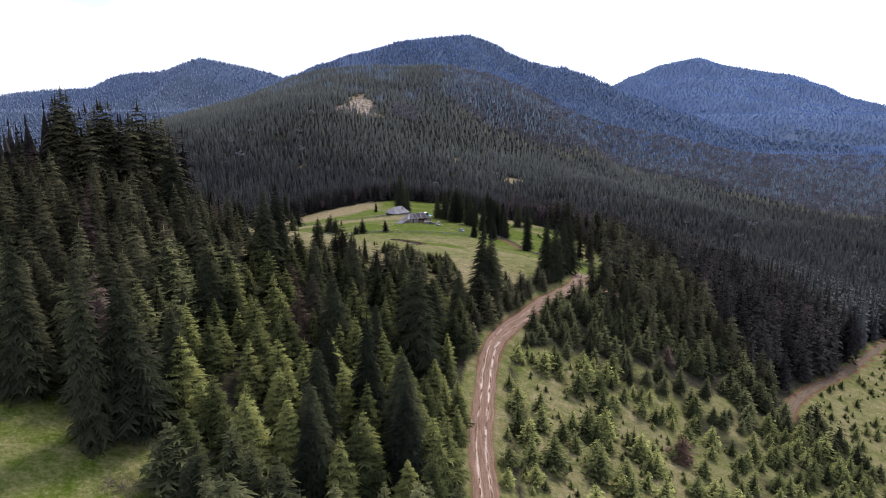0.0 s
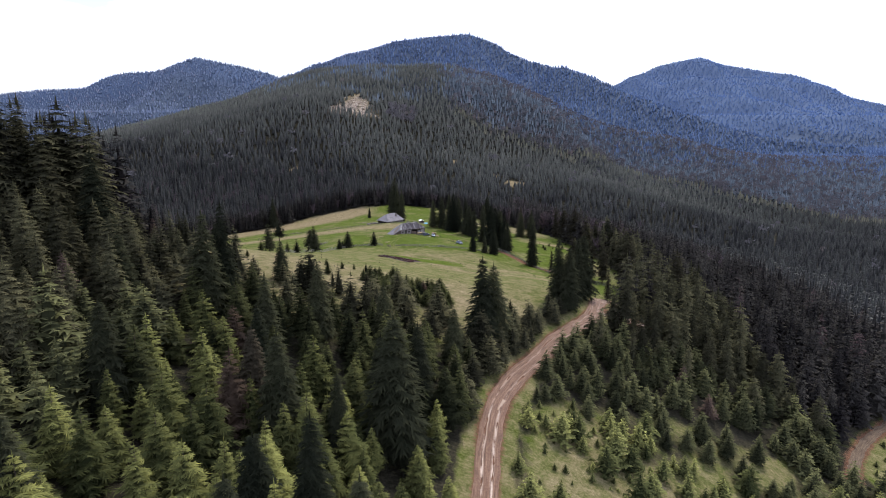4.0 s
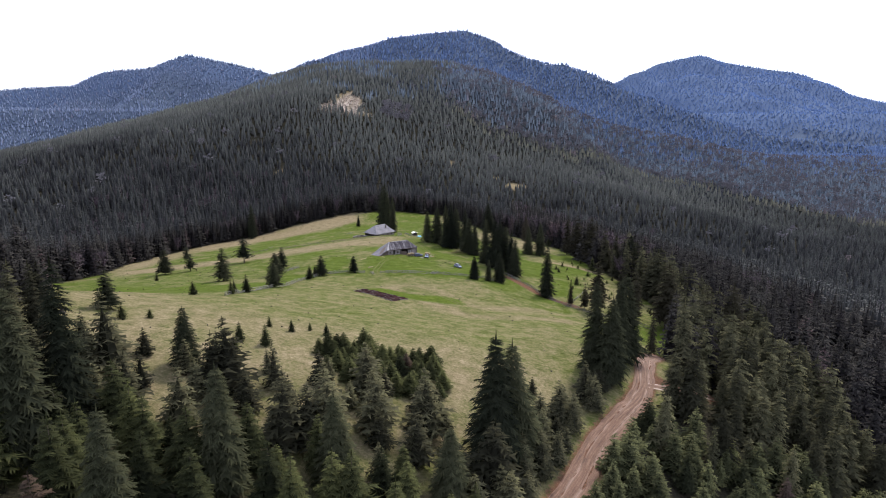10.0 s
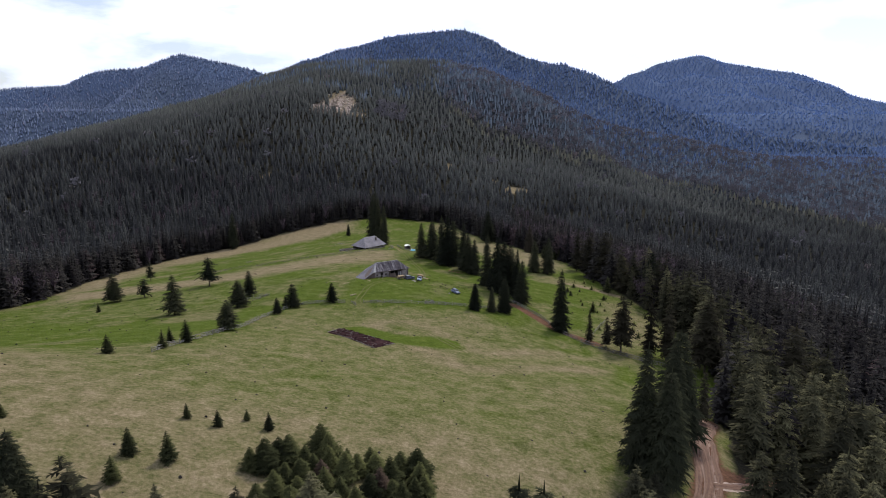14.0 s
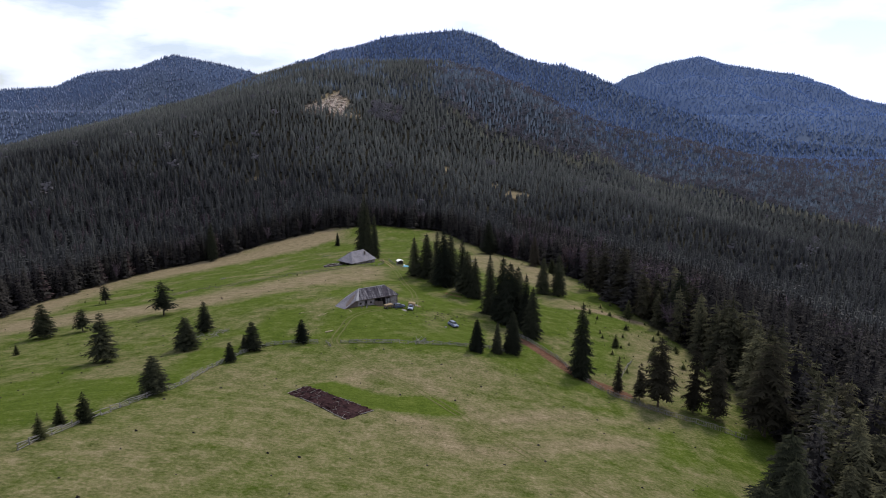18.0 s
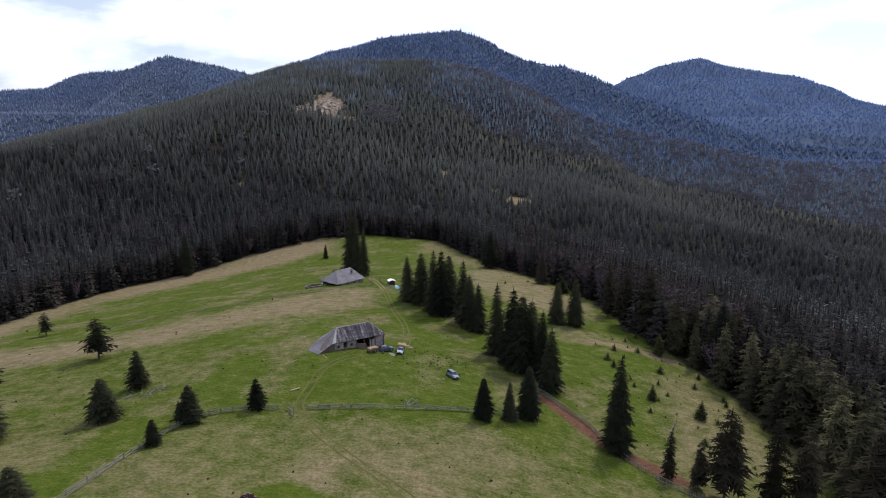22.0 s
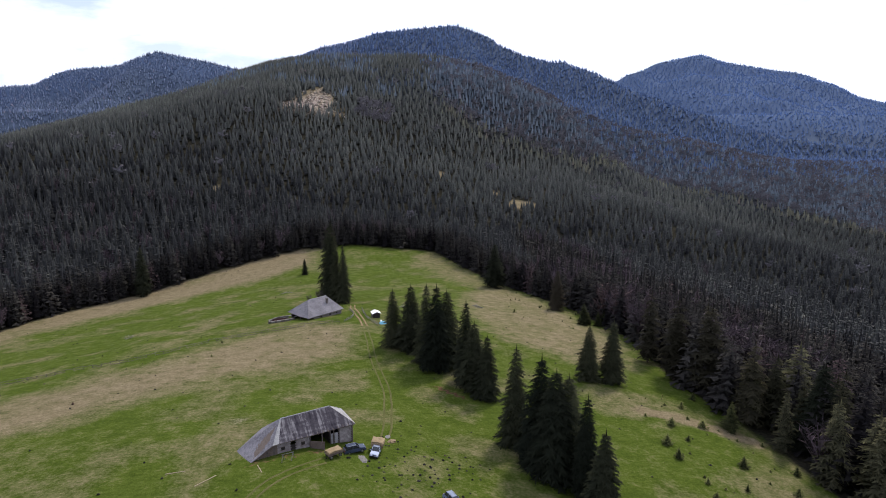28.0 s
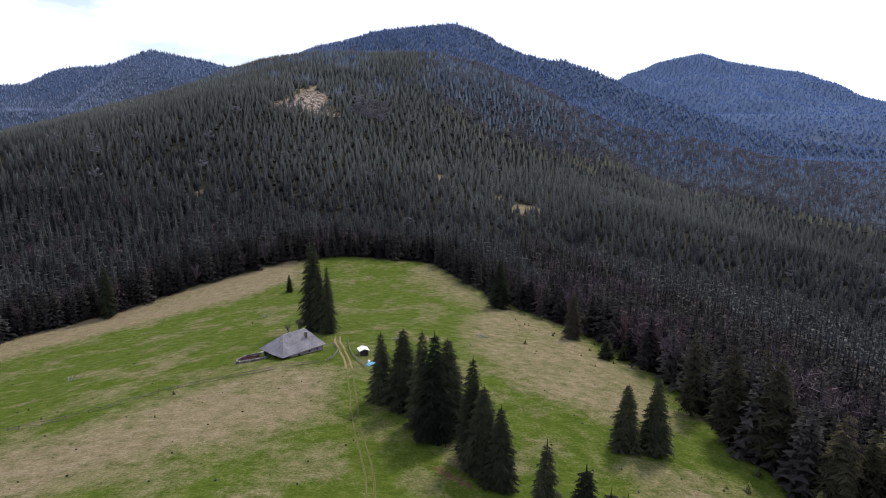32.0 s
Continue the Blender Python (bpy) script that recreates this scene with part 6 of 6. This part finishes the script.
fence("fence", [(-8.6, 141), (-7, 132), (-4.5, 122), (-1, 114), (2.5, 107)], 2.0, 3, 1.1, "pale rail fence beside the bare track")
fence("fence", [(70, -52), (72, -45), (78, -30), (84, -20)], 2.6, 2, 1.0, "broken old fence on the lower slope")


# ---- the dug garden bed ----
def build_garden():
    c = [(-8.9, -77.0), (7.5, -88.5), (2.7, -94.8), (-11.8, -82.6)]
    rng = random.Random(9)
    nu, nv = 44, 18
    verts, faces = [], []
    for j in range(nv + 1):
        for i in range(nu + 1):
            f, g = i / nu, j / nv
            x = (c[0][0] * (1 - f) + c[1][0] * f) * (1 - g) + (c[3][0] * (1 - f) + c[2][0] * f) * g
            y = (c[0][1] * (1 - f) + c[1][1] * f) * (1 - g) + (c[3][1] * (1 - f) + c[2][1] * f) * g
            edge = min(f * nu, (1 - f) * nu, g * nv, (1 - g) * nv)
            h = -0.05 if edge < 0.5 else 0.26 + 0.10 * math.sin(g * nv * 1.9) + rng.gauss(0, 0.10)
            x, y = x + rng.gauss(0, 0.22), y + rng.gauss(0, 0.22)
            verts.append((x, y, gz(x, y) + h))
    for j in range(nv):
        for i in range(nu):
            k = j * (nu + 1) + i
            faces.append((k, k + 1, k + nu + 2, k + nu + 1))
    bed = thing("garden_bed", pose(0, 0, 0), "dug rectangular garden bed of dark brown soil framed by logs", "garden bed")
    link_mesh("soil", verts, faces, MAT_SOIL, bed, smooth=False)
    for a, b in zip(c, c[1:] + c[:1]):
        n = max(2, int(math.hypot(b[0] - a[0], b[1] - a[1]) / 3.2))
        for k in range(n):
            if rng.random() < 0.3:
                continue
            p = [(a[0] + (b[0] - a[0]) * s, a[1] + (b[1] - a[1]) * s) for s in (k / n + 0.01, (k + 1) / n - 0.01)]
            p = [(x + rng.gauss(0, 0.1), y + rng.gauss(0, 0.1)) for x, y in p]
            part("border_log", pole((*p[0], gz(*p[0]) + 0.15), (*p[1], gz(*p[1]) + 0.2), 0.10, 0.07, 7), MAT_RAIL, bed)
    for k in range(34):
        f, g, a = rng.random(), rng.random(), rng.random() * 3.14
        x = (c[0][0] * (1 - f) + c[1][0] * f) * (1 - g) + (c[3][0] * (1 - f) + c[2][0] * f) * g
        y = (c[0][1] * (1 - f) + c[1][1] * f) * (1 - g) + (c[3][1] * (1 - f) + c[2][1] * f) * g
        dx, dy = math.cos(a) * 0.7, math.sin(a) * 0.7
        part("stick", pole((x - dx, y - dy, gz(x - dx, y - dy) + 0.3), (x + dx, y + dy, gz(x + dx, y + dy) + 0.5), 0.045, 0.03, 5), MAT_LOG if k % 3 else MAT_RAIL, bed)


build_garden()


# ---- loose timber and small things on the meadow ----
def lying_pole(x, y, length, turn, r, material, label, category="log", group=""):
    a = radians(turn)
    dx, dy = math.cos(a) * length / 2, math.sin(a) * length / 2
    p, q = (x - dx, y - dy), (x + dx, y + dy)
    ob = part("log", pole((*p, gz(*p) + r), (*q, gz(*q) + r), r, r * 0.8, 8), material)
    return tagged(ob, label, category, group)


lying_pole(-12.2, -30.5, 2.6, 40, 0.2, MAT_PALE, "short pale log lying in the grass")
lying_pole(-17.5, -12.0, 4.2, 52, 0.08, MAT_PALE, "peeled pale pole lying in the grass", "pole", "poles before the barn")
lying_pole(-24.0, -9.0, 3.4, 14, 0.08, MAT_PALE, "peeled pale pole lying in the grass", "pole", "poles before the barn")
lying_pole(-9.0, -8.6, 2.9, -60, 0.09, MAT_PALE, "peeled pale pole lying in the grass", "pole", "poles before the barn")
lying_pole(43.5, 2.0, 6.0, -60, 0.1, MAT_RAIL, "grey pole lying under the spruces", "pole", "poles under the spruces")
lying_pole(45.0, -2.0, 5.0, -40, 0.1, MAT_RAIL, "grey pole lying under the spruces", "pole", "poles under the spruces")


def pole_heap(name, x, y, count, length, radius, spread, material, label, category, seed):
    rng = random.Random(seed)
    ob = thing(name, pose(0, 0, 0), label, category)
    for k in range(count):
        a = rng.random() * 3.14
        cx, cy = x + rng.gauss(0, spread), y + rng.gauss(0, spread)
        ln = length * (0.6 + 0.6 * rng.random())
        p, q = (cx - math.cos(a) * ln / 2, cy - math.sin(a) * ln / 2), (cx + math.cos(a) * ln / 2, cy + math.sin(a) * ln / 2)
        lift = 0.1 + rng.random() * 0.9
        part("pole", pole((*p, gz(*p) + radius), (*q, gz(*q) + lift), radius, radius * 0.7, 6), material, ob)
    return ob


pole_heap("hurdle_heap", -48.2, -30.0, 18, 3.2, 0.06, 2.0, MAT_RAIL, "tangled heap of grey hurdle poles in the grass", "timber", 1)
pole_heap("hurdle_heap", -46.4, -26.5, 12, 2.6, 0.06, 1.3, MAT_RAIL, "small heap of grey poles in the grass", "timber", 2)
pole_heap("brush_heap", -28.0, -304.0, 46, 2.4, 0.035, 1.1, MAT_BARK, "dark heap of cut brushwood on the lawn", "brushwood", 3)
pole_heap("timber_heap", 8.6, 148.0, 10, 3.0, 0.09, 0.8, MAT_RAIL, "grey timber stacked by the track", "timber", 4)
pole_heap("timber_heap", 41.0, 160.0, 10, 3.5, 0.10, 1.4, MAT_RAIL, "grey timber lying on the upper meadow", "timber", 5)
pole_heap("timber_heap", -100.0, 126.0, 9, 3.0, 0.10, 1.2, MAT_RAIL, "grey timber lying on the green meadow", "timber", 6)
pole_heap("timber_heap", -58.0, 210.0, 9, 3.0, 0.10, 1.2, MAT_RAIL, "grey timber lying on the far meadow", "timber", 7)
pole_heap("timber_heap", 15.5, -35.8, 14, 2.6, 0.07, 1.0, MAT_RAIL, "heap of old grey rails behind the fence", "timber", 8)


def build_trestle():
    ob = thing("trestle", pose(-4.6, -5.6, gz(-4.6, -5.6), 0, 0, 25), "rough wooden pole trestle before the barn", "trestle")
    for x in (-0.9, 0.9):
        part("leg", pole((x - 0.4, -0.5, -0.1), (x, 0, 1.5), 0.06, 0.05, 6), MAT_RAIL, ob)
        part("leg", pole((x + 0.4, 0.5, -0.1), (x, 0, 1.5), 0.06, 0.05, 6), MAT_RAIL, ob)
    part("bar", pole((-1.2, 0, 1.4), (1.2, 0, 1.45), 0.06, 0.05, 6), MAT_RAIL, ob)


build_trestle()


def heap(name, x, y, size, material, label, category, seed):
    rng = random.Random(seed)
    bm = bmesh.new()
    bmesh.ops.create_icosphere(bm, subdivisions=3, radius=1.0)
    for v in bm.verts:
        v.co = Vector((v.co.x * size[0], v.co.y * size[1], max(-0.1, v.co.z) * size[2])) * (1 + rng.gauss(0, 0.13))
    ob = part(name, bm, material)
    ob.matrix_world = pose(x, y, gz(x, y) + 0.02, 0, 0, 40 * seed)
    return tagged(ob, label, category)


heap("hay_heap", 13.6, 6.8, (0.9, 0.7, 0.4), MAT_HAY, "small heap of spilled hay in the grass", "hay", 1)
heap("rubble_heap", 12.6, 8.8, (0.8, 0.6, 0.14), MAT_STONE, "small pale heap of rubble in the grass", "rubble", 2)
heap("rubble_heap", 8.7, -2.6, (1.4, 0.8, 0.10), MAT_STONE, "low grey heap of planks and rubble by the barn", "rubble", 3)
heap("stone", 23.2, -17.0, (0.45, 0.35, 0.3), MAT_STONE, "pale boulder in the grass", "stone", 4)

# ---- tufts, scrub and stumps ----
TUFT = [spruce_crown(200 + k, 3, 5, 0.55, 0.05, 0.6, 0.2, 0.6, 0, 3) for k in range(3)]
rng = np.random.default_rng(77)
dots = jitter(-190, 110, -190, 350, 7.5, 70)
dots = dots[inside(dots[:, 0], dots[:, 1], MEADOW) & (rng.random(len(dots)) < 0.5)]
woods("grass_tufts", dots, 0.22 + 0.30 * rng.random(len(dots)), TUFT, MAT_WOODS, "dark tussocks and molehills scattered in the grass", "grass", 71, widen=1.5)
dung = jitter(-5, 45, -30, 30, 1.7, 72)
dung = dung[(np.hypot((dung[:, 0] - 19) / 13, (dung[:, 1] + 2) / 14) < 0.55 + 0.6 * rng.random(len(dung))) & (rng.random(len(dung)) < 0.85)]
woods("grass_tufts", dung, 0.20 + 0.25 * rng.random(len(dung)), TUFT, MAT_WOODS, "dark clumps in the trodden grass by the barn", "grass", 73, widen=2.0)
scrub = np.vstack([jitter(80, 112, -45, 60, 5.0, 74), jitter(58, 100, 120, 260, 9.0, 75), jitter(-150, -30, 40, 100, 12.0, 76), jitter(-130, -40, 180, 330, 22.0, 77)])
scrub = scrub[inside(scrub[:, 0], scrub[:, 1], MEADOW) & (rng.random(len(scrub)) < 0.55)]
h_scrub = (0.8 + 2.2 * rng.random(len(scrub)) ** 2) * np.where(scrub[:, 0] > 0, 1, 0.55)
woods("spruce_scrub", scrub, h_scrub, MID_YOUNG, MAT_YOUNG_WOODS, "small dark spruces seeded over the meadow", "scrub", 78, widen=1.25)
